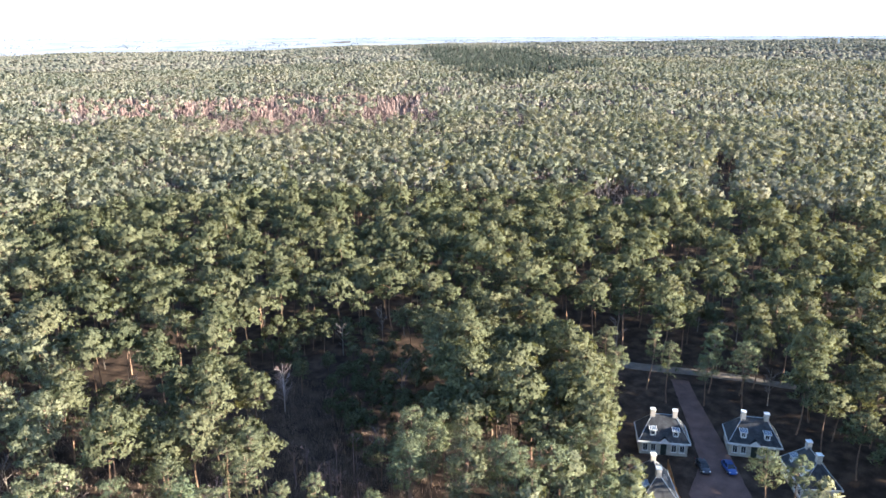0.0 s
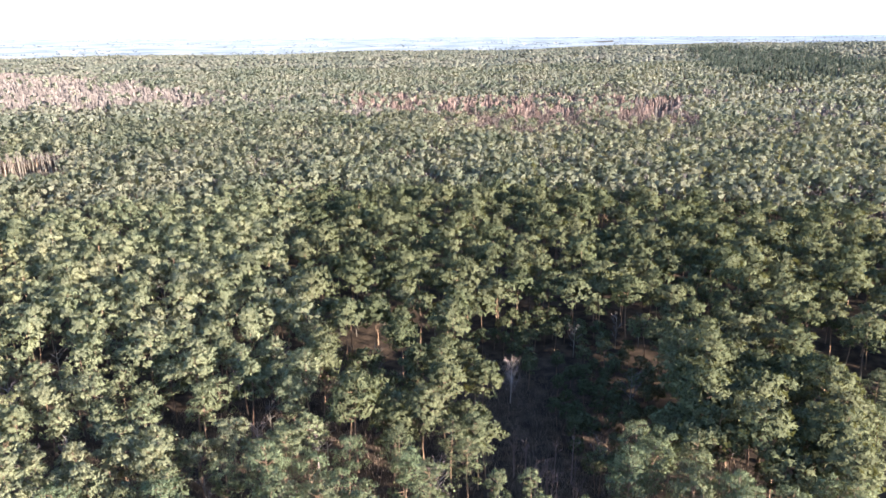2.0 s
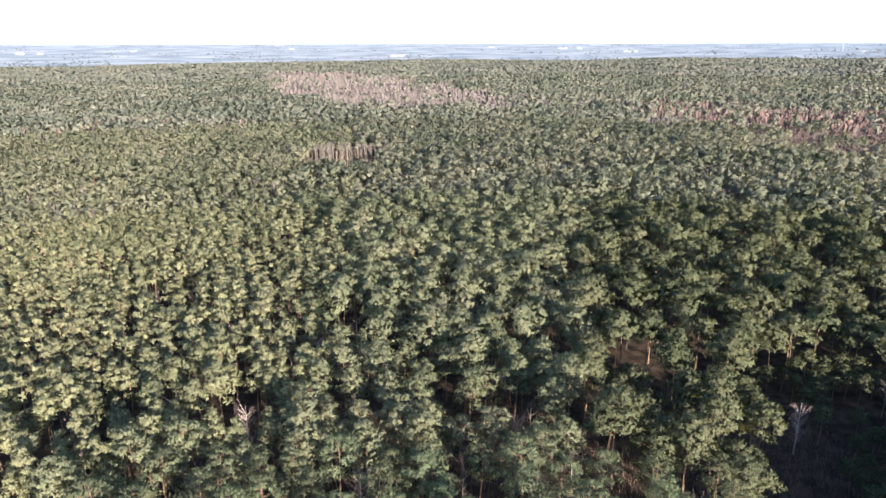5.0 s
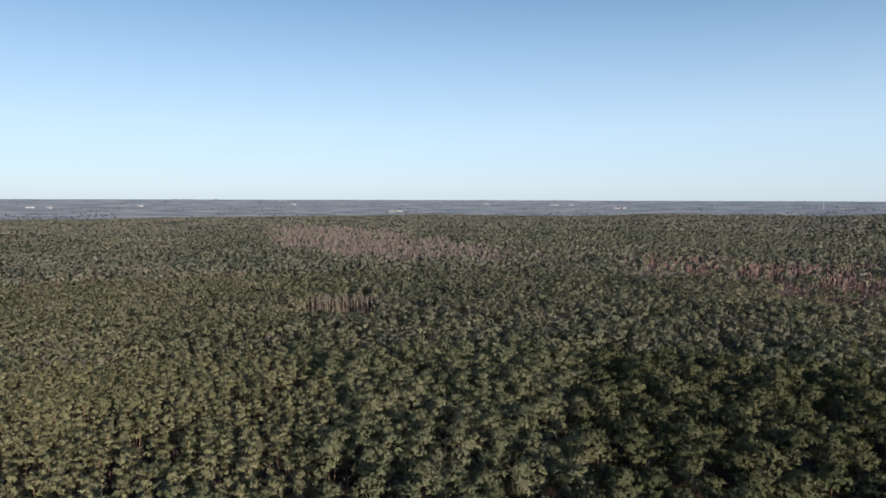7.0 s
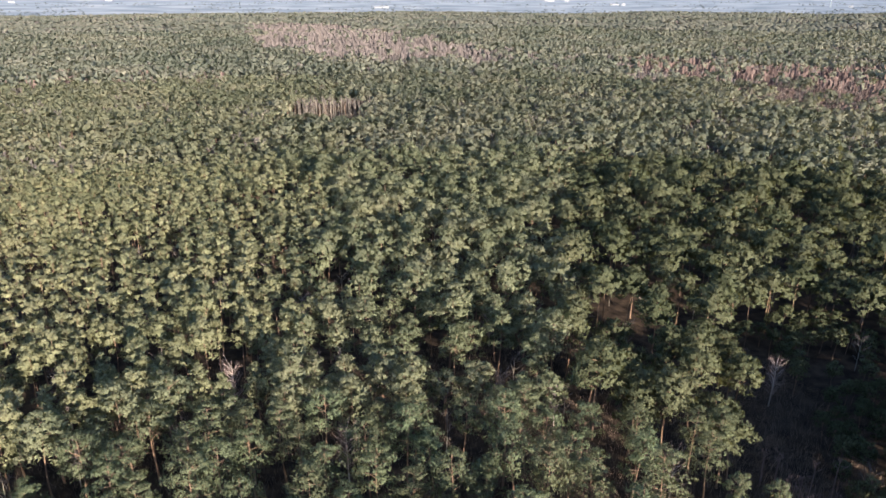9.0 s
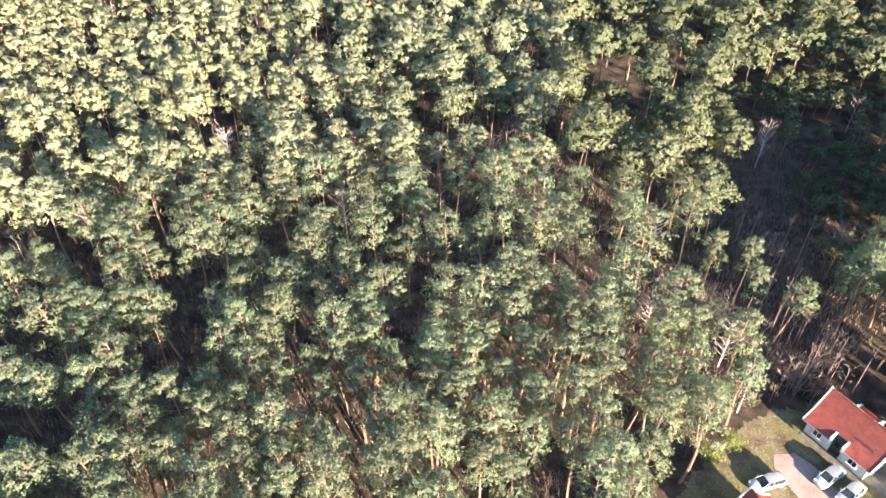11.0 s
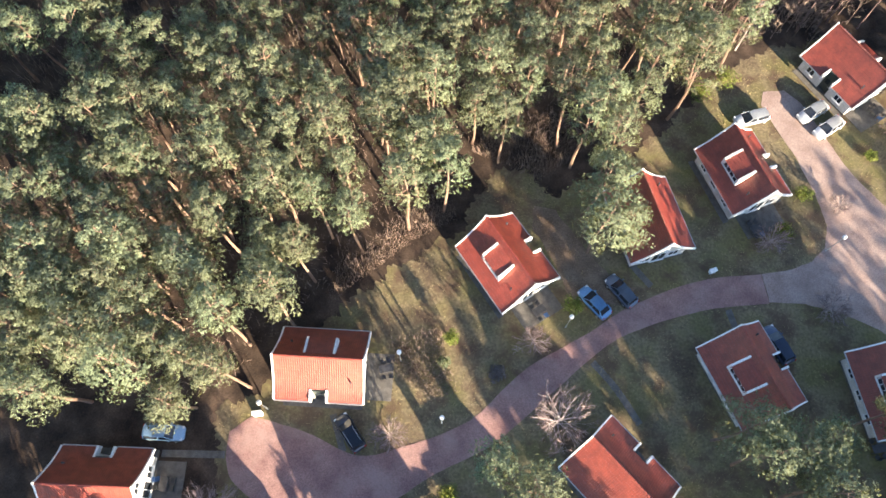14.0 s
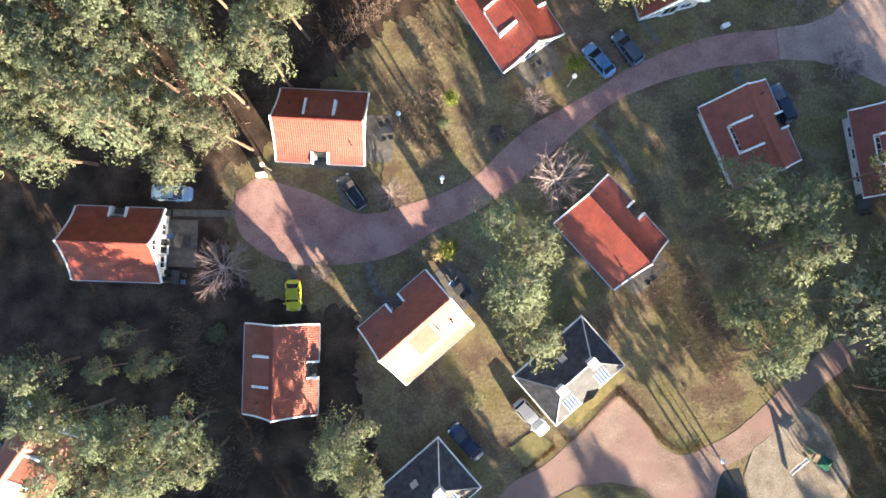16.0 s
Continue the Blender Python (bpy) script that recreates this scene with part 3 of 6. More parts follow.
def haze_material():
    """Glow painted as grey blue air and low sky over the far plain, thinning upwards."""
    m, nt, b = nodes_of("painted_horizon_haze")
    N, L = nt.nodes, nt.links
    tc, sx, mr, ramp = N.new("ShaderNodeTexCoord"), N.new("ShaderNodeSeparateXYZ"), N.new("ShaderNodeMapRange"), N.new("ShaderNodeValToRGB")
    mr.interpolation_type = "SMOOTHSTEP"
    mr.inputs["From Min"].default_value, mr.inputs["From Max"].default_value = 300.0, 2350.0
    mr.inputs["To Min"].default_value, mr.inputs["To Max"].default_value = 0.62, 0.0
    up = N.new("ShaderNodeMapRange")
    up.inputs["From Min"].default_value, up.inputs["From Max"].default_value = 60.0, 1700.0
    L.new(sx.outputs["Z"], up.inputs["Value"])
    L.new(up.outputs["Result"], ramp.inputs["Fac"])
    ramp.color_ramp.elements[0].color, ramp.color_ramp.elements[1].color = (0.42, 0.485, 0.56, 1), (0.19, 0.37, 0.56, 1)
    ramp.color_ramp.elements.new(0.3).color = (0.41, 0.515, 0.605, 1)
    # emission stands in for bright low sky and hazy air
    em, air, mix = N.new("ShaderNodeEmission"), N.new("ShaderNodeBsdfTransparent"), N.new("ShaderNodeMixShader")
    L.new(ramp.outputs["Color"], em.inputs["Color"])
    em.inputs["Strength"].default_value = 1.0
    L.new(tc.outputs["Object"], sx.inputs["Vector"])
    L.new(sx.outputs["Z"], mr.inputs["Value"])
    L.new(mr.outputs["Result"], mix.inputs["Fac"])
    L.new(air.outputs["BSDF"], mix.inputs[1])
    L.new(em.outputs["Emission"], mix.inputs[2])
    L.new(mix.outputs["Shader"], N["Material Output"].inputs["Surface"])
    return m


# added ring of glow behind everything, no real air
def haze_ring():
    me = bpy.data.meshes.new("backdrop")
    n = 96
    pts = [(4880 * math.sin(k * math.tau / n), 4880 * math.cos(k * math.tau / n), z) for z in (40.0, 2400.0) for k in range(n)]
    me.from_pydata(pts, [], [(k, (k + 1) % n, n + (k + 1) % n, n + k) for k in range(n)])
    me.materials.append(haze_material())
    return tagged(new("backdrop", me), "glowing ring painted as grey blue haze and low sky", "haze", kind="structure")


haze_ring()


def far_shed(az, r, w, h, tower=False):
    """A far pale building on the plain."""
    x, y = r * math.sin(math.radians(az)), r * math.cos(math.radians(az))
    z = float(rise(x, y))
    t = thing("far_tower" if tower else "far_building", "slender pale mast far out on the plain" if tower else "low white building far out on the plain, greyed by painted haze", "tower" if tower else "building", "buildings on the plain")
    bm = bmesh.new()
    box(bm, -w / 2, -8, -6, w / 2, 8, h)
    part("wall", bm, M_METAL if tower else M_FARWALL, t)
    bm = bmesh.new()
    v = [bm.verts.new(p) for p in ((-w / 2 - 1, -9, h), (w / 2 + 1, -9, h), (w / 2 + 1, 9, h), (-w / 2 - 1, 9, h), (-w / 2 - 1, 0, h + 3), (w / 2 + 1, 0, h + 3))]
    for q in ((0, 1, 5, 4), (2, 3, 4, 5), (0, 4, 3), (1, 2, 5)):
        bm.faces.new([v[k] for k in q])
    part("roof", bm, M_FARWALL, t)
    t.matrix_basis = pose(x, y, z, 0, 0, -az)


for shed in ((-33.1, 3500, 33, 5.0, False), (-31.88, 3500, 22, 4.4, False), (-25.92, 3700, 28, 4.4, False), (-6.4, 3050, 61, 5.0, False), (6.53, 3900, 50, 5.0, False), (7.88, 3900, 22, 5.0, False), (11.43, 3500, 38, 5.5, False), (12.08, 3500, 16, 6.6, False), (26.05, 3500, 4, 36, True), (27.28, 3500, 16, 5.5, False), (29.74, 3500, 22, 6.6, False), (-14.59, 3900, 25, 4.4, False), (1.02, 4100, 33, 4.4, False), (69.85, 1900, 4, 24, True)):
    far_shed(*shed)

# ---- plan of the settlement ----
OPEN_GROUND = [(-75, 3), (-58, 9), (-41, 12.5), (-24, 12), (-18, 15.5), (-14.5, 22), (-9, 27), (-3.5, 31), (1, 34), (4.5, 42), (9, 43), (13, 40), (21, 43),
               (28, 47.5), (35, 55), (44, 61), (53, 67), (66, 64), (84, 60), (96, 68), (108, 76), (124, 102), (131, 100), (147, 66), (140, 53), (133, 45), (127, 34), (116, 22),
               (104, 12), (78, -6), (64, -40), (60, -140), (-75, -140)]
LAWN = [(-24, 12), (-18, 15), (-13, 22), (-8, 26.5), (-3, 30), (2, 33), (6, 41), (11, 42), (14, 38), (21, 42), (28, 47), (35, 54.5), (43, 60), (52, 62), (58, 56),
        (62, 40), (60, 10), (60, -30), (30, -34), (-6, -34), (-7, -20), (-8.5, -14), (-9.5, -3.5), (-19, -2.5), (-22.8, 1), (-24, 7)]
slab("lawn", LAWN, -0.05, 0.02, M_GRASS, "patchy olive winter grass between the cottages", "grass", rough_edge=1.0, step=0.3, seed=3)

LANE_LOW = [(-22.6, 9.6), (-22.6, 6.6), (-21.4, 4.2), (-17.4, 1.9), (-11.1, 1.5), (-4.9, 2.7), (-1.2, 5.0), (5.1, 8.1), (9.5, 11.5), (13.9, 15.3), (20.3, 20.2), (29.8, 23.4), (38.0, 24.4)]
LANE_UP = [(-20.4, 11.2), (-17.0, 10.4), (-13.7, 9.3), (-8.7, 7.2), (-3.7, 8.2), (3.2, 10.9), (8.9, 16.1), (14.0, 19.2), (17.1, 20.9), (21.6, 23.8), (29.8, 27.0), (37.6, 28.0)]
slab("red_lane", [tuple(p) for p in smooth_line(LANE_LOW, 5)] + [tuple(p) for p in reversed(smooth_line(LANE_UP, 5))], -0.05, 0.05, M_LANE,
     "worn reddish paved lane curving between the cottages", "lane", rough_edge=0.05, seed=4)
PALE_LANE = [(38.0, 24.5), (42.0, 24.4), (46.0, 23.3), (50.0, 21.4), (58.0, 15.0), (62.0, 20.0), (62.0, 30.0), (54.0, 37.2), (51.8, 40.2), (50.4, 42.6), (48.6, 47.2), (46.6, 51.8), (44.8, 53.6), (42.0, 53.4),
                   (41.4, 51.4), (42.6, 48.2), (44.6, 43.6), (46.0, 38.4), (46.6, 34.4), (45.8, 31.4), (44.0, 29.7), (40.6, 28.4), (37.7, 28.0)]
slab("pale_lane", PALE_LANE, -0.05, 0.045, M_GRIT2,
     "pale pinkish gravel drive leading to the parking bays", "lane", rough_edge=0.08, seed=5)
LOW_A = [(-6, -36), (4.0, -26.5), (7.5, -22.5), (11.2, -20.4), (14.3, -17.8), (18.0, -14.0), (19.3, -12.8), (20.7, -13.9), (22.8, -16.3), (24.0, -18.1), (25.8, -19.1), (27.4, -19.1), (28.9, -18.4), (32.9, -16.2), (38.6, -10.9), (44.9, -5.4), (49.2, -2.1), (62, 9)]
LOW_B = [(62, 4.4), (49.1, -6.4), (42.3, -11.5), (38.5, -15.0), (34.0, -18.9), (31.0, -20.8), (29.9, -24.0), (29, -30), (20, -36)]
slab("red_lane", [tuple(p) for p in smooth_line(LOW_A, 4)] + [tuple(p) for p in smooth_line(LOW_B, 4)], -0.05, 0.05, M_FORECOURT,
     "worn reddish forecourt and lane with tree shadows", "lane", rough_edge=0.05, seed=6)
slab("lawn_island", [(12.0, -24.0), (15.0, -22.6), (18.5, -22.0), (22.0, -22.8), (24.5, -25.0), (24, -30), (13, -30)], -0.05, 0.09, M_GRASS, "rounded grass island in the forecourt", "grass", rough_edge=0.15, seed=7)
SAND = [(34.2, -18.6), (39.8, -13.9), (41.6, -15.0), (43.6, -18.5), (45.0, -21.5), (43.5, -25.5), (39.0, -27.0), (34.4, -25.6), (33.2, -21.6)]
slab("play_sand", SAND, -0.05, 0.06, M_SAND,
     "trodden pale sand under the climbing frame", "sand", rough_edge=0.2, seed=8)
POND = [(30.6, -21.0), (32.6, -20.6), (33.4, -23.0), (33.6, -26.5), (30.4, -26.5), (29.8, -23.4)]
slab("pond", POND, -0.05, 0.03, M_WATER, "dark shallow pond beside the lane", "pond", rough_edge=0.12, seed=9)
slab("bare_earth", [(11.3, 36.7), (13.7, 35.9), (17.5, 30.3), (20.5, 26.7), (22.9, 26.1), (20.8, 24.1), (15.0, 24.9), (13.5, 28.7), (10.7, 33.8)], -0.05, 0.035, M_EARTH, "bare brown earth and needles beside the parked cars", "earth", rough_edge=0.35, seed=14)
slab("far_road", [(123, 104), (130.5, 91.0), (135.8, 82.0), (141.8, 73.6), (148.4, 63.0), (155, 50), (157, 52), (150.6, 65.6), (144.0, 76.4), (138.2, 85.0), (133.0, 94.0), (126, 106)], -0.05, 0.04, M_GRIT,
     "pale sandy road along the edge of the wood", "road", rough_edge=0.2, seed=10)
slab("drive", [(134.5, 68.0), (139.0, 72.0), (136.6, 75.2), (121.4, 62.0), (111.0, 53.4), (101.0, 50.0), (96.0, 45.0), (100, 38), (108, 42), (116.0, 49.5), (124.5, 58.0)], -0.05, 0.04, M_DRIVE,
     "reddish drive between two white houses", "drive", rough_edge=0.12, seed=11)

# footpaths of pale concrete
for i, line in enumerate(([(-11.6, 11.5), (-10.8, 9.2), (-10.3, 7.6)], [(-8.0, 1.8), (-7.4, -0.6), (-5.4, -3.0)], [(-22.8, 7.2), (-29.5, 7.3)], [(33.1, 23.6), (33.8, 20.6)],
                          [(17.0, 17.4), (19.4, 14.4), (21.6, 10.6)], [(-16.2, 1.7), (-15.9, -3.6)], [(15.6, -18.0), (13.4, -15.6)], [(24.5, 26.4), (22.2, 29.4)], [(18.9, 22.6), (17.4, 25.0)])):
    pts = smooth_line(line, 4)
    edge = []
    for s in (1, -1):
        row = []
        for k, p in enumerate(pts):
            d = (pts[min(k + 1, len(pts) - 1)] - pts[max(k - 1, 0)]).normalized()
            row.append((p.x - d.y * 0.38 * s, p.y + d.x * 0.38 * s))
        edge.append(row)
    slab("footpath", edge[0] + edge[1][::-1], -0.05, 0.035 + 0.004 * (i % 2), M_SLAB, "narrow pale concrete footpath", "path", seed=20 + i)


# ---- holiday cottages ----
PROFILE = [(0.0, 6.40), (0.45, 5.86), (0.9, 5.33), (1.35, 4.82), (1.8, 4.34), (2.25, 3.91), (2.7, 3.54), (3.1, 3.24), (3.5, 2.98), (3.95, 2.72)]
HALF = 4.7


def roof_z(y):
    return float(np.interp(abs(y), [p[0] for p in PROFILE], [p[1] for p in PROFILE]))


def tiled_slope(side, opening=None, x0=-HALF, x1=HALF):
    """Courses of pantiles down one slope: rolls along x, each course lapping the next. opening: (half width, first y) left out."""
    bm = bmesh.new()
    ys = np.linspace(0.0, 3.95, 15)
    cols = int(round((x1 - x0) / 0.235))
    xs, hs = [], []
    for c in range(cols):
        for u, h in ((0.0, 0.0), (0.3, 0.02), (0.6, 0.0)):
            xs.append(x0 + (c + u) * (x1 - x0) / cols)
            hs.append(h)
    xs.append(x1)
    hs.append(0.0)
    last = None
    for a, b in zip(ys, ys[1:]):
        top = [bm.verts.new((x, side * a, roof_z(a) + h)) for x, h in zip(xs, hs)]
        low = [bm.verts.new((x, side * b, roof_z(b) + h + 0.035)) for x, h in zip(xs, hs)]
        for i in range(len(xs) - 1):
            if opening and abs((xs[i] + xs[i + 1]) / 2) < opening[0] and b > opening[1]:
                continue
            for q in ((top[i], low[i], low[i + 1], top[i + 1]), (last[i], top[i], top[i + 1], last[i + 1]) if last else None):
                if q:
                    bm.faces.new(q if side > 0 else q[::-1])
        last = low
    bmesh.ops.delete(bm, geom=[v for v in bm.verts if not v.link_faces], context="VERTS")
    return bm


def profile_board(x0, x1, drop, lift, horn=0.0):
    """A bargeboard that follows the curved roof at a gable."""
    bm = bmesh.new()
    row = [(-y, z) for y, z in reversed(PROFILE)] + PROFILE[1:]
    rings = []
    for y, z in row:
        up = lift + (horn if y == 0 else 0)
        rings.append([bm.verts.new((x, y, zz)) for x, zz in ((x0, z - drop), (x1, z - drop), (x1, z + up), (x0, z + up))])
    for r0, r1 in zip(rings, rings[1:]):
        for k in range(4):
            bm.faces.new((r0[k], r0[(k + 1) % 4], r1[(k + 1) % 4], r1[k]))
    bm.faces.new(rings[0])
    bm.faces.new(rings[-1][::-1])
    bmesh.ops.recalc_face_normals(bm, faces=bm.faces)
    return bm


def window(parent, m, w, h, bars=1, name="window"):
    """A window in a wall plane: frame, sill and panes. m: pose with x along the wall and z up, y outwards."""
    bm = bmesh.new()
    t = 0.08
    for a in ((-w / 2, 0, w / 2, t), (-w / 2, h - t, w / 2, h), (-w / 2, t, -w / 2 + t, h - t), (w / 2 - t, t, w / 2, h - t)):
        box(bm, a[0], -0.02, a[1], a[2], 0.06, a[3], m)
    for k in range(bars):
        x = -w / 2 + w * (k + 1) / (bars + 1)
        box(bm, x - 0.03, -0.01, t, x + 0.03, 0.05, h - t, m)
    fr = part(name, bm, M_WHITE, parent, "white framed window")
    bm = bmesh.new()
    box(bm, -w / 2 + t, -0.02, t, w / 2 - t, 0.02, h - t, m)
    part("pane", bm, M_GLASS, fr)
    bm = bmesh.new()
    box(bm, -w / 2 - 0.08, -0.02, -0.07, w / 2 + 0.08, 0.14, 0.0, m)
    part("sill", bm, M_WHITE, fr)


def cottage(dormer=True):
    h = thing("cottage", "white holiday cottage with a flared red tiled roof", "cottage", "red roofed cottages")
    W, L = 3.3, 4.25
    bm = bmesh.new()                                          # walls with gables
    for x in (-L, L):
        s = 1 if x > 0 else -1
        prof = [(-W, 0), (W, 0), (W, 2.95), (1.8, 4.1), (0.9, 5.1), (0, 6.1), (-0.9, 5.1), (-1.8, 4.1), (-W, 2.95)]
        a = [bm.verts.new((x, y, z)) for y, z in prof]
        b = [bm.verts.new((x - s * 0.3, y, z)) for y, z in prof]
        bm.faces.new(a)
        bm.faces.new(b[::-1])
        for k in range(len(prof)):
            bm.faces.new((a[k], b[k], b[(k + 1) % len(prof)], a[(k + 1) % len(prof)]))
    box(bm, -L + 0.3, W - 0.3, 0, L - 0.3, W, 2.95)
    box(bm, -L + 0.3, -W, 0, -0.75, -W + 0.3, 2.95)
    box(bm, 0.75, -W, 0, L - 0.3, -W + 0.3, 2.95)
    bmesh.ops.recalc_face_normals(bm, faces=bm.faces)
    part("wall", bm, M_WALL, h)
    bm = bmesh.new()                                          # plinth
    box(bm, -L - 0.04, -W - 0.04, 0, L + 0.04, W + 0.04, 0.28)
    part("plinth", bm, M_SLAB, h)
    part("roof_slope", tiled_slope(1), M_TILE, h, "red pantile roof slope")
    part("roof_slope", tiled_slope(-1, (0.78, 2.9)), M_TILE, h, "red pantile roof slope")
    bm = bmesh.new()                                          # boarding below the tiles
    for s in (1, -1):
        for (y0, z0), (y1, z1) in zip(PROFILE, PROFILE[1:]):
            if s < 0 and y1 > 3.0:
                for xa, xb in ((-HALF + 0.05, -0.8), (0.8, HALF - 0.05)):
                    bm.faces.new([bm.verts.new(p) for p in ((xa, s * y0, z0 - 0.06), (xb, s * y0, z0 - 0.06), (xb, s * y1, z1 - 0.06), (xa, s * y1, z1 - 0.06))])
            else:
                bm.faces.new([bm.verts.new(p) for p in ((-HALF + 0.05, s * y0, z0 - 0.06), (HALF - 0.05, s * y0, z0 - 0.06), (HALF - 0.05, s * y1, z1 - 0.06), (-HALF + 0.05, s * y1, z1 - 0.06))])
    part("boarding", bm, M_WOOD, h)
    bm = bmesh.new()                                          # ridge tiles, one overlapping the next
    rings = []
    for k in range(23):
        for dx, r in ((0.0, 0.165), (0.03, 0.13)):
            x = -HALF + 0.1 + k * (2 * HALF - 0.2) / 22 + dx
            rings.append([bm.verts.new((x, r * math.cos(math.pi * i / 5), 6.36 + r * math.sin(math.pi * i / 5))) for i in range(6)])
    for r0, r1 in zip(rings, rings[1:]):
        for i in range(5):
            bm.faces.new((r0[i], r1[i], r1[i + 1], r0[i + 1]))
    part("ridge", bm, M_TILE, h)
    part("bargeboard", profile_board(HALF - 0.02, HALF + 0.14, 0.22, 0.13, 0.22), M_WHITE, h, "white curved bargeboard")
    part("bargeboard", profile_board(-HALF - 0.14, -HALF + 0.02, 0.22, 0.13, 0.22), M_WHITE, h, "white curved bargeboard")
    for s in (1, -1):                                         # gutters
        for xa, xb in (((-HALF, HALF),) if s > 0 else ((-HALF, -0.95), (0.95, HALF))):
            bm = bmesh.new()
            tube(bm, [(xa, s * 4.0, 2.66), (xb, s * 4.0, 2.66)], [0.07, 0.07], 6)
            part("gutter", bm, M_METAL, h)
    # entrance let into the front slope
    for s in (-1, 1):
        bm = bmesh.new()
        row = [(2.85, roof_z(2.85) + 0.2), (3.3, roof_z(3.3) + 0.3), (3.7, roof_z(3.7) + 0.42), (4.0, roof_z(3.95) + 0.5)]
        for (y0, z0), (y1, z1) in zip(row, row[1:]):
            a = [bm.verts.new((s * x, -y, z)) for x, y, z in ((0.75, y0, z0 - 0.9), (0.97, y0, z0 - 0.9), (0.97, y0, z0), (0.75, y0, z0), (0.75, y1, z1 - 0.9), (0.97, y1, z1 - 0.9), (0.97, y1, z1), (0.75, y1, z1))]
            for q in ((0, 1, 2, 3), (7, 6, 5, 4), (3, 2, 6, 7), (0, 4, 5, 1), (1, 5, 6, 2), (0, 3, 7, 4)):
                bm.faces.new([a[k] for k in q])
        bmesh.ops.recalc_face_normals(bm, faces=bm.faces)
        part("porch_cheek", bm, M_WHITE, h, "white boarded porch cheek")
    bm = bmesh.new()
    box(bm, -0.75, -2.95, 0.28, 0.75, -2.85, 3.45)
    d = part("door", bm, M_DOOR, h, "dark green front door")
    bm = bmesh.new()
    box(bm, -0.45, -2.985, 1.5, 0.15, -2.955, 2.3)
    part("pane", bm, M_GLASS, d)
    bm = bmesh.new()
    box(bm, 0.28, -3.03, 1.22, 0.34, -2.955, 1.38)
    part("handle", bm, M_METAL, d)
    if dormer:
        bm = bmesh.new()                                      # shallow dormer roof of tiles
        cols, last = 12, None
        xs = [(-1.44 + (c + u) * 2.88 / cols, w) for c in range(cols) for u, w in ((0.0, 0.0), (0.3, 0.02), (0.6, 0.0))] + [(1.44, 0.0)]
        for k in range(6):
            ya, yb = 0.50 + k * 0.33, 0.50 + (k + 1) * 0.33
            top = [bm.verts.new((x, ya, 5.86 - (ya - 0.5) * 0.56 + w)) for x, w in xs]
            low = [bm.verts.new((x, yb, 5.86 - (yb - 0.5) * 0.56 + w + 0.035)) for x, w in xs]
            for a in range(len(xs) - 1):
                bm.faces.new((top[a], low[a], low[a + 1], top[a + 1]))
                if last:
                    bm.faces.new((last[a], top[a], top[a + 1], last[a + 1]))
            last = low
        part("dormer_roof", bm, M_TILE, h)
        for s in (-1, 1):
            bm = bmesh.new()
            row = [(0.55, 5.98, 5.6), (2.48, 4.98, 3.55)]
            a = [bm.verts.new((s * x, y, z)) for y, zt, zb in row for x, z in ((1.42, zb), (1.66, zb), (1.66, zt), (1.42, zt))]
            for q in ((0, 1, 2, 3), (7, 6, 5, 4), (3, 2, 6, 7), (0, 4, 5, 1), (1, 5, 6, 2), (0, 3, 7, 4)):
                bm.faces.new([a[k] for k in q])
            bmesh.ops.recalc_face_normals(bm, faces=bm.faces)
            part("dormer_cheek", bm, M_WHITE, h, "white dormer cheek")
        window(h, pose(0, 2.36, 3.86, 0, 0, 0) @ pose(0, 0, 0), 2.7, 0.85, 3, "dormer_window")
    for x, y in ((3.4, -2.1), (-3.3, 2.0)):                   # vent pipes
        bm = bmesh.new()
        tube(bm, [(x, y, roof_z(y) - 0.1), (x, y, roof_z(y) + 0.5), (x, y, roof_z(y) + 0.52), (x, y, roof_z(y) + 0.66)], [0.07, 0.07, 0.12, 0.1], 8)
        part("vent_pipe", bm, M_DARK, h)
    for s in (-1, 1):                                         # gable windows and terrace doors
        rot = -90 if s > 0 else 90
        for y in (-1.75, 1.75):
            window(h, pose(s * (L + 0.0), y, 0.95, 0, 0, rot), 1.3, 1.25, 1)
        window(h, pose(s * L, 0, 0.3, 0, 0, rot), 1.7, 2.15, 1, "terrace_door")
        window(h, pose(s * L, 0, 3.5, 0, 0, rot), 1.2, 1.1, 1)
    for x in (-2.4, 0.2, 2.6):
        window(h, pose(x, W, 0.95, 0, 0, 0), 1.2, 1.15, 1)
    for x in (-2.6, 2.4):
        window(h, pose(x, -W, 0.95, 0, 0, 180), 1.2, 1.15, 1)
    return h


def turned(x, y, a, z=0.0):
    return pose(x, y, z, 0, 0, a)


plain_one, dormer_one = cottage(False), cottage(True)
COTTAGES = [(-12.6, 16.3, -3), (18.25, 5.0, 132), (-34.2, 3.7, 178), (-16.8, -9.5, 89), (-2.55, -5.1, -139), (33.3, 15.6, 113), (7.55, 28.3, 123), (24.2, 33.7, 285), (36.2, 40.1, 111), (52.2, 55.2, -58),
            (-43.0, -18.7, -124), (48.6, 14.0, 99)]
dormer_one.matrix_basis = turned(*COTTAGES[0])
plain_one.matrix_basis = turned(*COTTAGES[1])
for x, y, a in COTTAGES[2:]:
    copy_thing(plain_one if x in (-34.2, 24.2) else dormer_one, turned(x, y, a))

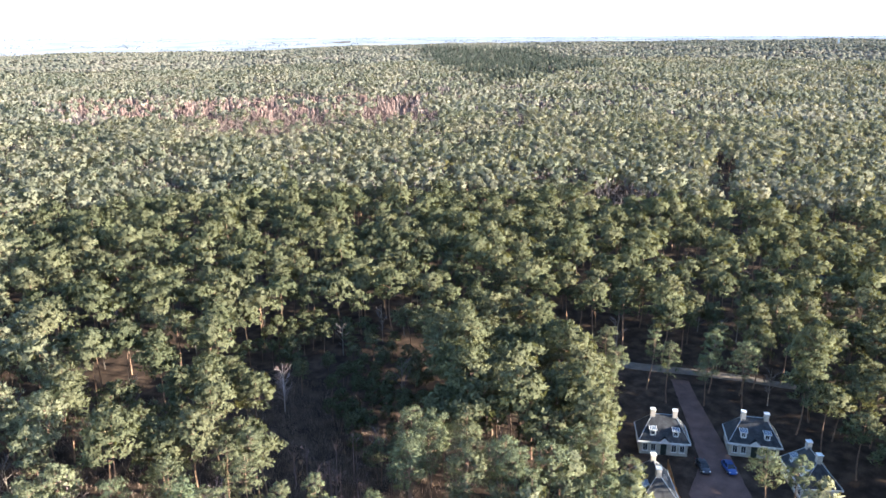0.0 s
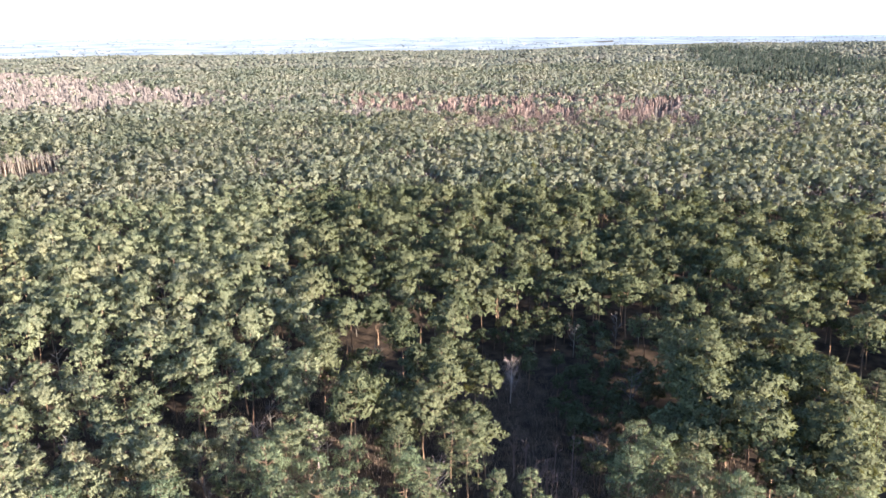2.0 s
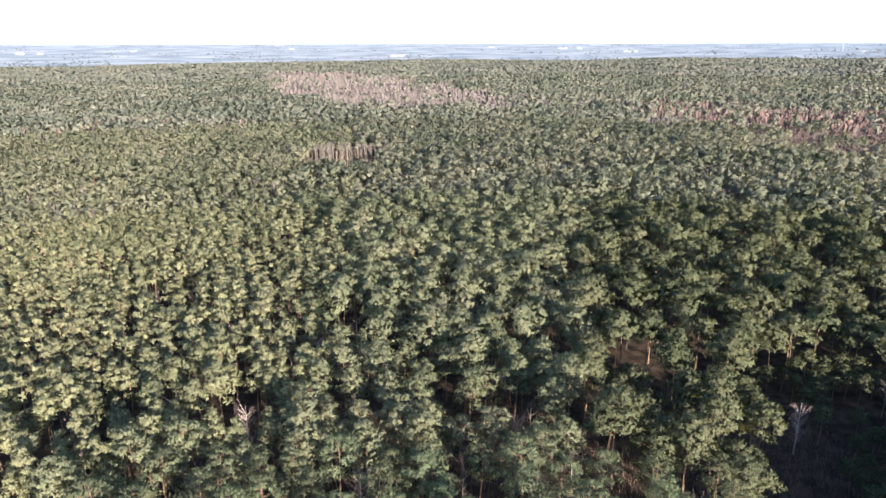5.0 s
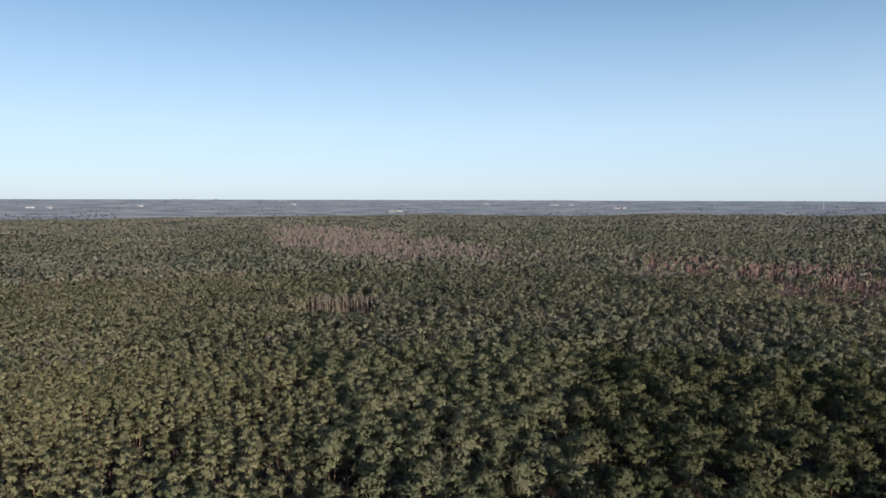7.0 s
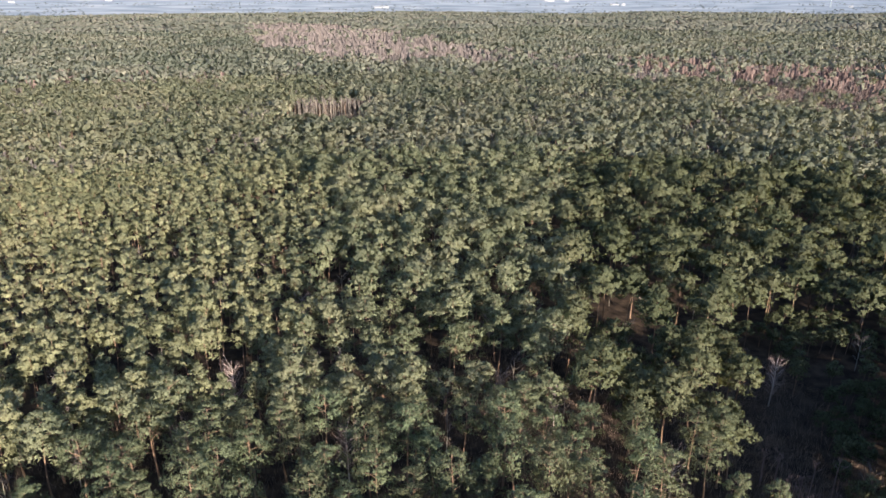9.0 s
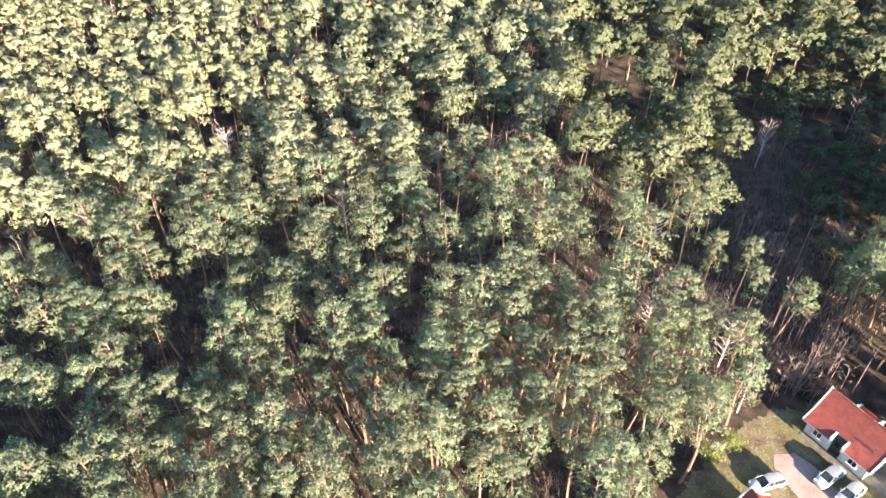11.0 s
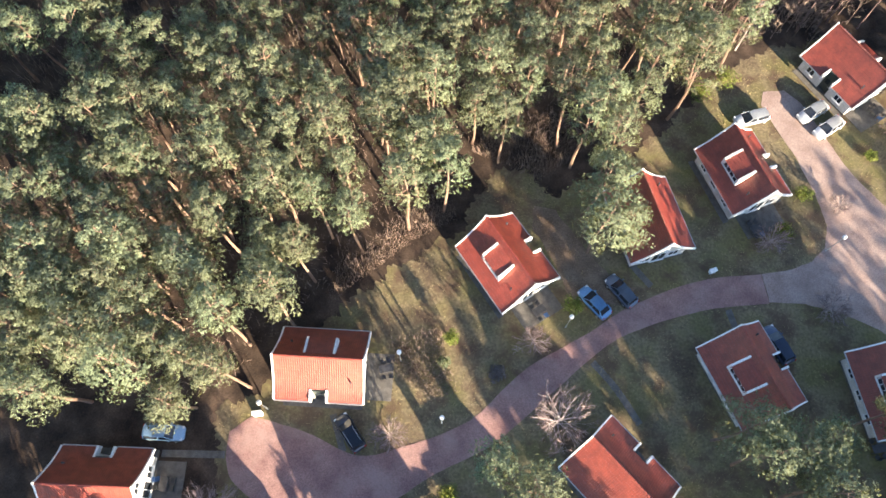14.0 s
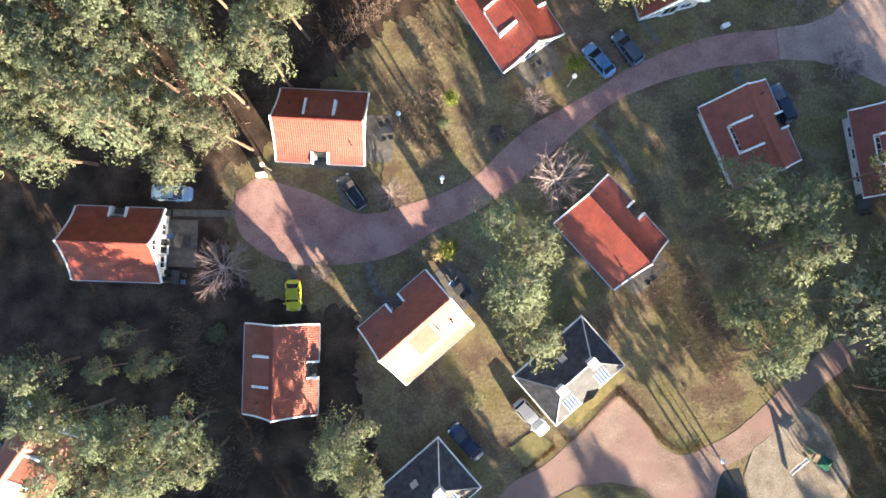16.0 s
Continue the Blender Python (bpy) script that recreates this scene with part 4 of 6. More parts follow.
# terraces of slabs at one gable of a cottage, and the strip of paving along the walls
for x, y, a, end in ((-12.6, 16.3, -3, 1), (-34.2, 3.7, 178, -1), (-2.55, -5.1, -139, -1), (18.25, 5.0, 132, -1), (7.55, 28.3, 123, -1), (36.2, 40.1, 111, -1), (52.2, 55.2, -58, 1)):
    m = turned(x, y, a)
    out = [m @ Vector(p) for p in ((end * 4.3, -3.0, 0), (end * 7.4, -3.0, 0), (end * 7.4, 2.2, 0), (end * 4.3, 2.2, 0))]
    slab("terrace", [(p.x, p.y) for p in out], -0.05, 0.06, M_SLAB, "weathered slab terrace at the cottage gable", "terrace")
    out = [m @ Vector(p) for p in ((-4.5, 3.3, 0), (4.5, 3.3, 0), (4.5, 4.0, 0), (-4.5, 4.0, 0))]
    slab("paving_strip", [(p.x, p.y) for p in out], -0.05, 0.055, M_SLAB, "pale paving strip along the cottage wall", "paving")
    out = [m @ Vector(p) for p in ((-4.3, -4.1, 0), (4.3, -4.1, 0), (4.3, -3.3, 0), (-4.3, -3.3, 0))]
    slab("paving_strip", [(p.x, p.y) for p in out], -0.05, 0.055, M_SLAB, "pale paving strip along the cottage wall", "paving")


# ---- white houses with hipped slate roofs ----
def slate_house():
    h = thing("white_house", "pale house with dark hipped slate roof and dormers", "house", "slate roofed houses")
    A, B, E, R, T = 4.75, 3.35, 3.0, 2.05, 7.0                # eave half sizes, eave height, ridge half length, ridge height
    bm = bmesh.new()
    for x0, y0, x1, y1 in ((-4.4, -3.0, 4.4, -2.7), (-4.4, 2.7, 4.4, 3.0), (-4.4, -2.7, -4.1, 2.7), (4.1, -2.7, 4.4, 2.7)):
        box(bm, x0, y0, 0, x1, y1, E)
    part("wall", bm, M_BRICKWALL, h)

    def hip(name, quad, n):
        """Slates in courses over one face of the roof: quad is eave a, eave b, top b, top a."""
        bm = bmesh.new()
        a, b, c, d = [Vector(q) for q in quad]
        up = (b - a).cross(d - a).normalized()
        for k in range(n):
            u0, u1 = k / n, (k + 1) / n
            l0, l1, r0, r1 = a.lerp(d, u0), a.lerp(d, u1), b.lerp(c, u0), b.lerp(c, u1)
            cols = max(1, int((r0 - l0).length / 0.5))
            for i in range(cols):
                s0, s1 = (i + 0.03) / cols, (i + 0.97) / cols
                lift = 0.03 + 0.012 * ((i * 7 + k * 3) % 3)
                bm.faces.new([bm.verts.new(p) for p in (l0.lerp(r0, s0) + up * lift, l0.lerp(r0, s1) + up * lift, l1.lerp(r1, s1) + up * 0.004, l1.lerp(r1, s0) + up * 0.004)])
        bm.faces.new([bm.verts.new(p - up * 0.02) for p in ((a, b, c, d) if (c - d).length > 0.01 else (a, b, c))])
        part(name, bm, M_SLATE, h, "dark slate roof slope")
    hip("roof_slope", ((-A, -B, E), (A, -B, E), (R, 0, T), (-R, 0, T)), 14)
    hip("roof_slope", ((A, B, E), (-A, B, E), (-R, 0, T), (R, 0, T)), 14)
    hip("roof_slope", ((A, -B, E), (A, B, E), (R, 0, T), (R, 0, T)), 14)
    hip("roof_slope", ((-A, B, E), (-A, -B, E), (-R, 0, T), (-R, 0, T)), 14)
    bm = bmesh.new()                                          # hips and ridge
    for p, q in (((-A, -B, E), (-R, 0, T)), ((-A, B, E), (-R, 0, T)), ((A, -B, E), (R, 0, T)), ((A, B, E), (R, 0, T)), ((-R, 0, T), (R, 0, T))):
        tube(bm, [Vector(p) + Vector((0, 0, 0.05)), Vector(q) + Vector((0, 0, 0.05))], [0.07, 0.07], 5)
    part("ridge", bm, M_METAL, h)
    bm = bmesh.new()                                          # cornice gutter in white
    for x0, y0, x1, y1 in ((-A - 0.15, -B - 0.15, A + 0.15, -B + 0.08), (-A - 0.15, B - 0.08, A + 0.15, B + 0.15), (-A - 0.15, -B + 0.08, -A + 0.08, B - 0.08), (A - 0.08, -B + 0.08, A + 0.15, B - 0.08)):
        box(bm, x0, y0, E - 0.32, x1, y1, E - 0.02)
    part("cornice", bm, M_WHITE, h, "white cornice with gutter")
    for x in (-R, R):                                         # chimneys
        bm = bmesh.new()
        box(bm, x - 0.42, -0.42, T - 0.9, x + 0.42, 0.42, T + 1.0, bevel=0.02)
        c = part("chimney", bm, M_BRICKWALL, h, "pale rendered chimney")
        bm = bmesh.new()
        box(bm, x - 0.5, -0.5, T + 1.0, x + 0.5, 0.5, T + 1.16, bevel=0.03)
        part("chimney_cap", bm, M_WHITE, c)
    for x in (-2.1, 2.1):                                     # dormers in front
        bm = bmesh.new()
        box(bm, x - 0.55, -2.55, 3.75, x + 0.55, -1.0, 5.05)
        d = part("dormer", bm, M_WHITE, h, "white gabled dormer")
        bm = bmesh.new()                                      # sloping glazed roof with bars
        lean = Matrix.Translation((x, -1.72, 5.2)) @ Euler((math.radians(9), 0, 0)).to_matrix().to_4x4()
        for a, b in ((-0.72, -0.64), (-0.36, -0.31), (-0.03, 0.03), (0.31, 0.36), (0.64, 0.72)):
            box(bm, a, -1.05, -0.02, b, 1.0, 0.07, lean)
        box(bm, -0.72, -1.12, -0.02, 0.72, -1.05, 0.07, lean)
        fr = part("dormer_roof", bm, M_WHITE, d, "white framed glazed dormer roof")
        for a in (-0.64, -0.31, 0.03, 0.36):
            bm = bmesh.new()
            box(bm, a, -1.05, -0.01, a + 0.28, 1.0, 0.03, lean)
            part("pane", bm, M_BLUEGLASS, d)
        window(h, pose(x, -2.56, 3.95, 0, 0, 180), 0.8, 0.95, 1, "dormer_window")
    bm = bmesh.new()                                          # pediment over the door
    v = [bm.verts.new(p) for p in ((-0.95, -B - 0.1, E), (0.95, -B - 0.1, E), (0, -B - 0.1, E + 0.85), (-0.95, -B + 0.9, E + 0.02), (0.95, -B + 0.9, E + 0.02), (0, -B + 0.9, E + 0.85))]
    for q in ((0, 1, 2), (0, 2, 5, 3), (1, 4, 5, 2), (5, 4, 3)):
        bm.faces.new([v[k] for k in q])
    part("pediment", bm, M_WHITE, h, "white triangular pediment")
    bm = bmesh.new()                                          # its little slate roof
    for s in (-1, 1):
        bm.faces.new([bm.verts.new(p) for p in ((0, -B - 0.2, E + 0.92), (s * 1.1, -B - 0.2, E + 0.0), (s * 1.1, -B + 0.3, E + 0.0), (0, -B + 1.15, E + 0.92))])
    bmesh.ops.solidify(bm, geom=bm.faces[:], thickness=0.04)
    part("pediment_roof", bm, M_SLATE, h, "small slate roof over the door")
    for x in (-3.4, -1.9, 1.9, 3.4):
        window(h, pose(x, -3.0, 0.75, 0, 0, 180), 0.95, 1.6, 1)
    for x in (-3, 0, 3):
        window(h, pose(x, 3.0, 0.9, 0, 0, 0), 1.0, 1.4, 1)
    for s in (-1, 1):
        window(h, pose(s * 4.4, 0, 0.9, 0, 0, -90 * s), 1.0, 1.4, 1)
    bm = bmesh.new()
    box(bm, -0.55, -3.06, 0.05, 0.55, -2.98, 2.35)
    d = part("door", bm, M_DOOR, h, "dark panelled front door")
    bm = bmesh.new()
    box(bm, 0.36, -3.12, 1.0, 0.42, -3.06, 1.15)
    part("handle", bm, M_METAL, d)
    bm = bmesh.new()                                          # roof light at the back
    m = Matrix.Translation((0.2, 1.75, 5.0)) @ Euler((math.atan2(-4.0, 3.35), 0, 0)).to_matrix().to_4x4()
    box(bm, -0.4, -0.4, -0.05, 0.4, 0.4, 0.14, m)
    part("roof_light", bm, M_METAL, h, "grey framed roof light")
    return h


base_house = slate_house()
base_house.matrix_basis = turned(13.6, -9.7, 41)
for x, y, a in ((-1.6, -22.4, 41), (110.4, 61.5, -50), (122.4, 49.4, -54), (118.4, 37.0, -135), (94.4, 53.1, -135)):
    copy_thing(base_house, turned(x, y, a))


# ---- the forest ----
GAPS = [[(48, 84), (60, 90), (69, 118), (67, 146), (57, 141), (52, 112), (43, 92)],                  # dark opening
        [(210, 100), (214, 94), (402, 202), (398, 208)],                                             # ride
        [(38.0, 98.0), (60.0, 98.0), (59.0, 80.0), (57.0, 62.0), (56.0, 50.0), (42.4, 56.0), (39.4, 60.7), (34.2, 69.8), (29.0, 79.0)],      # shaded hollow behind the cottages
        [(-106, 396), (-64, 390), (-54, 440), (-56, 468), (-86, 474), (-110, 470)]]                                          # felled patch
LOW_WOOD = [(57, 76), (68, 77), (82, 99), (96, 112), (96, 147), (82, 156), (62, 146), (56, 130), (50, 100)]                # low trees in the shade
GROVE = [(70, 72), (84, 62), (96, 70), (110, 79), (113, 92), (99, 106), (84, 99)]                       # tall close pines by the opening
THIN = [(LOW_WOOD, 0.9), ([(58, 128), (54.6, 108), (56, 93), (44, 80), (48, 70), (60, 66), (64, 90), (66, 114), (66, 131)], 0.35),
        ([(-66, 73), (-50, 65), (-47, 49), (-60, 52)], 0.35), ([(-12, 92), (-1, 86), (-15, 67), (-23, 70)], 0.8), ([(28, 94), (38, 84), (46, 66), (40, 62), (30, 78)], 0.5)]
BIRCH = [(-470, 1600), (-290, 1560), (-30, 1010), (75, 790), (40, 712), (-120, 735), (-285, 960)]                            # leafless stand
RED = [(170, 840), (276, 770), (409, 690), (506, 590), (400, 450), (260, 400), (205, 425), (205, 560), (160, 700)]           # reddish leafless stand
RED_WEST = [(-370, 520), (-172, 560), (-240, 640), (-370, 640)]
PALE = [(232, 150), (262, 140), (275, 185), (245, 200)]                                              # pale bare trunks
FIRS = [(640, 640), (880, 640), (1300, 1150), (1260, 1520), (1000, 1200), (760, 860)]                # dark firs


# small dark openings in the canopy: x, y, radius
OPENINGS = [(-64, 238, 7), (-30, 156, 7), (-45, 116, 7), (37, 303, 8), (81, 229, 10), (68, 289, 8), (108, 187, 8), (2, 121, 5), (28, 198, 7), (133, 104, 6), (167, 144, 7), (78, 134, 6),
            (-40, 73, 5), (-44, 47, 5), (-4, 75, 4.5), (5, 91, 5), (-78, 107, 5), (-58, 61, 5), (-7, 67, 4), (-25, 78, 4), (62, 310, 9),
            (-53.3, 58.0, 3.6), (-46.1, 58.1, 3.6), (-41.0, 45.1, 3.6), (-48.5, 46.6, 3.6), (-35.8, 55.9, 3.6), (-44.9, 80.6, 3.6), (-25.1, 76.7, 3.6), (-17.1, 93.9, 3.6), (-1.7, 84.6, 3.6), (-5.8, 70.1, 3.6), (-17.2, 64.6, 3.6), (-57.7, 65.9, 3.6), (-45.6, 93.4, 3.6), (-55.0, 81.0, 3.6), (-10.0, 22.3, 3.6), (-33.5, 63.3, 3.6)]

# bare birches that stand out among the pines
BIRCHES = [(-30, 124), (8, 117), (-37, 149), (-1, 148), (7, 145), (-60, 160), (62, 122), (-72, 109), (-62, 93), (-29, 118), (34, 92), (-18, 96), (30, 75), (39, 68), (49, 199), (-43, 115), (-46, 98), (18, 112), (49, 191)]


def clear_of(X, Y, rng):
    """Places in the wide sector of the wood to the north and east that are free for a tree."""
    r, az = np.hypot(X, Y), np.degrees(np.arctan2(X, Y))
    wide = np.where(r < 110, 45, np.where(r < 210, 20, 0))
    ok = (az > -42 - wide) & (az < 80 + wide) & ~inside(X, Y, OPEN_GROUND)
    for gap in GAPS:
        ok &= ~inside(X, Y, gap)
    for x, y, size in OPENINGS:
        ok &= np.hypot(X - x, Y - y) > size
    for x, y in BIRCHES:
        ok &= np.hypot(X - x, Y - y) > 3.4
    for thin, keep in THIN:
        ok &= ~(inside(X, Y, thin) & (rng.random(X.shape) > keep))
    return ok


def young(X, Y):
    """The younger, closer stand to the north-west."""
    return (np.degrees(np.arctan2(X, Y)) + 6 * drift(X, Y, 90, 31) < -11) & (np.hypot(X, Y) > 112)


def slender(X, Y):
    """The close slender stand by the cottages."""
    return (Y < 70) & (np.abs(X) < 50)


def close_places(reach, seed):
    """Trees thrown down one by one, each keeping its distance from the others."""
    rng = np.random.default_rng(seed)
    n = 62000
    r, az = reach * np.sqrt(rng.random(n)), np.radians(rng.uniform(-87, 125, n))
    X, Y = r * np.sin(az), r * np.cos(az)
    ok = clear_of(X, Y, rng)
    X, Y = X[ok], Y[ok]
    need = np.where(slender(X, Y), 3.4, np.where(young(X, Y), 4.0, 6.1 * rng.uniform(0.82, 1.15, len(X)) * np.where((np.degrees(np.arctan2(X, Y)) > 9) & (np.hypot(X, Y) > 90), 1.12, 1.0)))
    need = np.where(inside(X, Y, GROVE), 4.3, np.where(inside(X, Y, LOW_WOOD), 3.3, need))
    cells, kept = {}, []
    for i, (x, y, d) in enumerate(zip(X.tolist(), Y.tolist(), need.tolist())):
        cx, cy = int(x // 4), int(y // 4)
        if all((x - a) ** 2 + (y - b) ** 2 > min(d, e) ** 2 for ix in (-2, -1, 0, 1, 2) for iy in (-2, -1, 0, 1, 2) for a, b, e in cells.get((cx + ix, cy + iy), ())):
            cells.setdefault((cx, cy), []).append((x, y, d))
            kept.append(i)
    return np.stack([X, Y], -1)[kept], need[kept], rng


def forest_places(r0, r1, spacing, seed, spread=0.38):
    """Jittered places in the ring."""
    rng = np.random.default_rng(seed)
    g = np.arange(-r1, r1, spacing)
    X, Y = np.meshgrid(g, g)
    X = X + np.where((np.arange(len(g)) % 2)[:, None], spacing / 2, 0)
    X = (X + rng.uniform(-spread, spread, X.shape) * spacing).ravel()
    Y = (Y + rng.uniform(-spread, spread, Y.shape) * spacing).ravel()
    r = np.hypot(X, Y)
    ok = (r >= r0) & (r < r1) & clear_of(X, Y, rng)
    return np.stack([X, Y], -1)[ok], rng


def leafless(xy, rng, share):
    x, y = xy[:, 0], xy[:, 1]
    wide = 26 * drift(x, y, 80, 14)
    red = inside(x + wide, y - wide, RED) | (inside(x + wide, y, RED_WEST) & (rng.random(len(xy)) < 0.4))
    red &= drift(x, y, 60, 3) > -0.5
    wob = 22 * drift(x, y, 70, 4)
    bare = (inside(x + wob, y + wob, BIRCH) & (rng.random(len(xy)) < 0.95)) | inside(x, y, PALE)
    red &= rng.random(len(xy)) < 0.88
    east = np.clip(1 - np.hypot(x - 350, y - 540) / 480, 0, 1)
    chance = (share + 0.42 * east) * np.clip(1 + 1.6 * drift(x, y, 90, 8), 0.1, 3)
    lone = rng.random(len(xy)) < chance
    return red, bare, lone & ~red & ~bare


# shapes at falling detail
NEAR = [pine_shape(10 + i, 15.5 + (i % 3) * 0.8, 4.6 + 0.35 * (i % 4), 36 + i % 4, 54, 0.35, puff=0.72, crown=0.42 + 0.05 * (i % 3), slim=0.4) for i in range(5)]
NEAR += [pine_shape(20 + i, 14.6 + i * 0.6, 6.4 + 0.5 * (i % 3), 40 + i % 3, 54, 0.40, puff=0.68, crown=0.46 + 0.04 * (i % 3), slim=0.4) for i in range(5)]
MID = [pine_shape(30 + i, 14.6 + (i % 3) * 0.9, 6.4 + 0.5 * (i % 4), 28, 38, 0.72, puff=0.78, crown=0.46 + 0.05 * (i % 2), sides=4, limbs=True, cone=0.1 * (i % 3), slim=0.44) for i in range(8)]
MID_SLIM = [pine_shape(36 + i, 13.4 + (i % 3) * 0.8, 4.3 + 0.3 * (i % 4), 16, 38, 0.68, puff=1.0, crown=0.48, sides=3, limbs=False, cone=0.35, slim=0.46) for i in range(5)]
MIDFAR = [pine_shape(40 + i, 14.6 + (i % 3) * 0.9, 6.6 + 0.5 * (i % 4), 13, 25, 1.15, puff=1.12, dome=0.15, fuzz=0.16, crown=0.46 + 0.05 * (i % 2), sides=3, limbs=False, cone=0.1 * (i % 3), slim=0.52) for i in range(8)]
MIDFAR_SLIM = [pine_shape(46 + i, 13.2 + (i % 3) * 0.8, 4.5 + 0.3 * (i % 4), 9, 16, 1.05, puff=1.2, crown=0.5, sides=3, limbs=False, cone=0.4, slim=0.52) for i in range(6)]
MID_OLD = [pine_shape(80 + i, 14.8 + (i % 3) * 0.7, 7.6 + 0.5 * (i % 4), 30, 38, 0.80, puff=0.74, crown=0.40, sides=4, limbs=True, slim=0.46) for i in range(6)]
MIDFAR_OLD = [pine_shape(86 + i, 14.8 + (i % 3) * 0.7, 7.8 + 0.5 * (i % 4), 14, 25, 1.2, puff=1.0, dome=0.15, fuzz=0.16, crown=0.40, sides=3, limbs=False, slim=0.54) for i in range(6)]
LOW = [pine_shape(50 + i, 14.8 + (i % 3) * 0.4, 6.8 + 0.5 * (i % 4), 10, 7, 1.9, puff=1.2, dome=0.5, fuzz=0.12, crown=0.46, sides=3, limbs=False, cone=0.1 * (i % 3), slim=0.58) for i in range(10)]
FAR = [(np.zeros((0, 3, 3)), *pine_shape(70 + i, 15.0, 7.6, 6, 4, 3.0, puff=1.3, dome=0.5, fuzz=0.12, crown=0.42, sides=3, limbs=False, slim=0.62)[1:]) for i in range(12)]
VERYFAR = [lumpy_shape(90 + i, 15.0, 14.0, 1, 3, crown=0.36, stem=False) for i in range(10)]
FIR_FAR = [lumpy_shape(110 + i, 22, 6.6, 3, 4, crown=0.85, stem=False, cone=0.75) for i in range(4)]
BARE_MID = [bare_shape(130 + i, 11.0 + i, 4.8, 130, thick=0.06, sides=3) for i in range(4)]
BARE_LOW = [bare_shape(140 + i, 13.0 + i, 5.6, 84, thick=0.17, sides=3) for i in range(4)]


def bare_far(seed):
    rng = np.random.default_rng(seed)
    out = []
    for k in range(7):
        p = np.array([rng.normal(0, 1.3), rng.normal(0, 1.3), rng.uniform(1, 6)])
        q = p * [1.5, 1.5, 0] + [0, 0, rng.uniform(10.5, 14)]
        w = unit(np.append(rng.normal(size=2), 0)) * rng.uniform(0.25, 0.5)
        out.append(np.stack([p - w, q, p + w]) if k % 2 else np.stack([p, q - w * 1.6, q + w * 1.6]))
    return np.zeros((0, 3, 3)), np.array(out), flat_normals(np.array(out))


BARE_FAR = [bare_far(150 + i) for i in range(6)]


def plant(name, shapes, xy, rng, mats, label, category, lo=0.66, hi=1.14, big=None):
    n = len(xy)
    if not n:
        return
    scale = rng.uniform(lo, hi, n) * (1 + 0.06 * drift(xy[:, 0], xy[:, 1], 120, 21))
    if big is not None:
        scale = scale * big
    tris, idx, nor = scatter(shapes, xy, rise(xy[:, 0], xy[:, 1]) - 0.05, scale, rng.uniform(0, 6.28, n), rng.integers(0, len(shapes), n))
    tagged(new(name, soup(name, tris, mats, idx, nor)), label, category, kind="stuff")


xy, need, rng = close_places(300, 200)
red, bare, lone = leafless(xy, rng, 0.06)
lone &= np.hypot(xy[:, 0], xy[:, 1]) > 64
green, far_off = ~(red | bare | lone), np.hypot(xy[:, 0], xy[:, 1]) > 150
order = np.argsort(np.where(green, np.hypot(xy[:, 0] - 4, xy[:, 1] - 8), 1e9))[:300]
near_pines = [tuple(xy[i]) for i in order]                    # the nearest pines are trees of their own
green[order] = False
az = np.degrees(np.arctan2(xy[:, 0], xy[:, 1]))
far_off &= ~((np.hypot(xy[:, 0], xy[:, 1]) < 190) & (az > 36) & (az < 76))      # finer trees round the white houses
low_wood = inside(xy[:, 0], xy[:, 1], LOW_WOOD)
small = (need < 4.2) & ~low_wood
# broad eastern pines, which take the needles with painted shade
old = az > 9
for name, fine, slim, ripe, shapes, needle in (("pine_wood", True, False, False, MID, M_NEEDLE_MID), ("old_pine_wood", True, False, True, MID_OLD, M_NEEDLE_SHADY), ("young_pine_wood", True, True, False, MID_SLIM, M_NEEDLE_YOUNG_LIT),
                                               ("pine_wood_middle", False, False, False, MIDFAR, M_NEEDLE_MID), ("old_pine_wood_middle", False, False, True, MIDFAR_OLD, M_NEEDLE_SHADY), ("young_pine_wood_middle", False, True, False, MIDFAR_SLIM, M_NEEDLE_YOUNG_LIT)):
    sel = green & (far_off != fine) & (small == slim) & (slim | (old == ripe))
    plant(name, shapes, xy[sel], rng, (M_BARK, needle), "close young Scots pines with narrow crowns" if slim else "broad old Scots pines with gaps between, shade painted into their needles" if ripe else "dense sunlit Scots pines with rounded crowns", "pine wood",
          0.86 if fine else 0.9, 1.12 if fine else 1.1, big=np.where(low_wood, 0.5, np.where(inside(xy[:, 0], xy[:, 1], GROVE), 1.25, 1.0))[sel] * (1.0 if slim else np.clip(need[sel] / (6.8 if ripe else 6.1), 0.92, 1.08)))
plant("bare_trees", BARE_MID, xy[lone | bare], rng, (M_PALEBARK, M_TWIG), "leafless grey brown birches among pines", "bare trees", 0.7, 1.0)

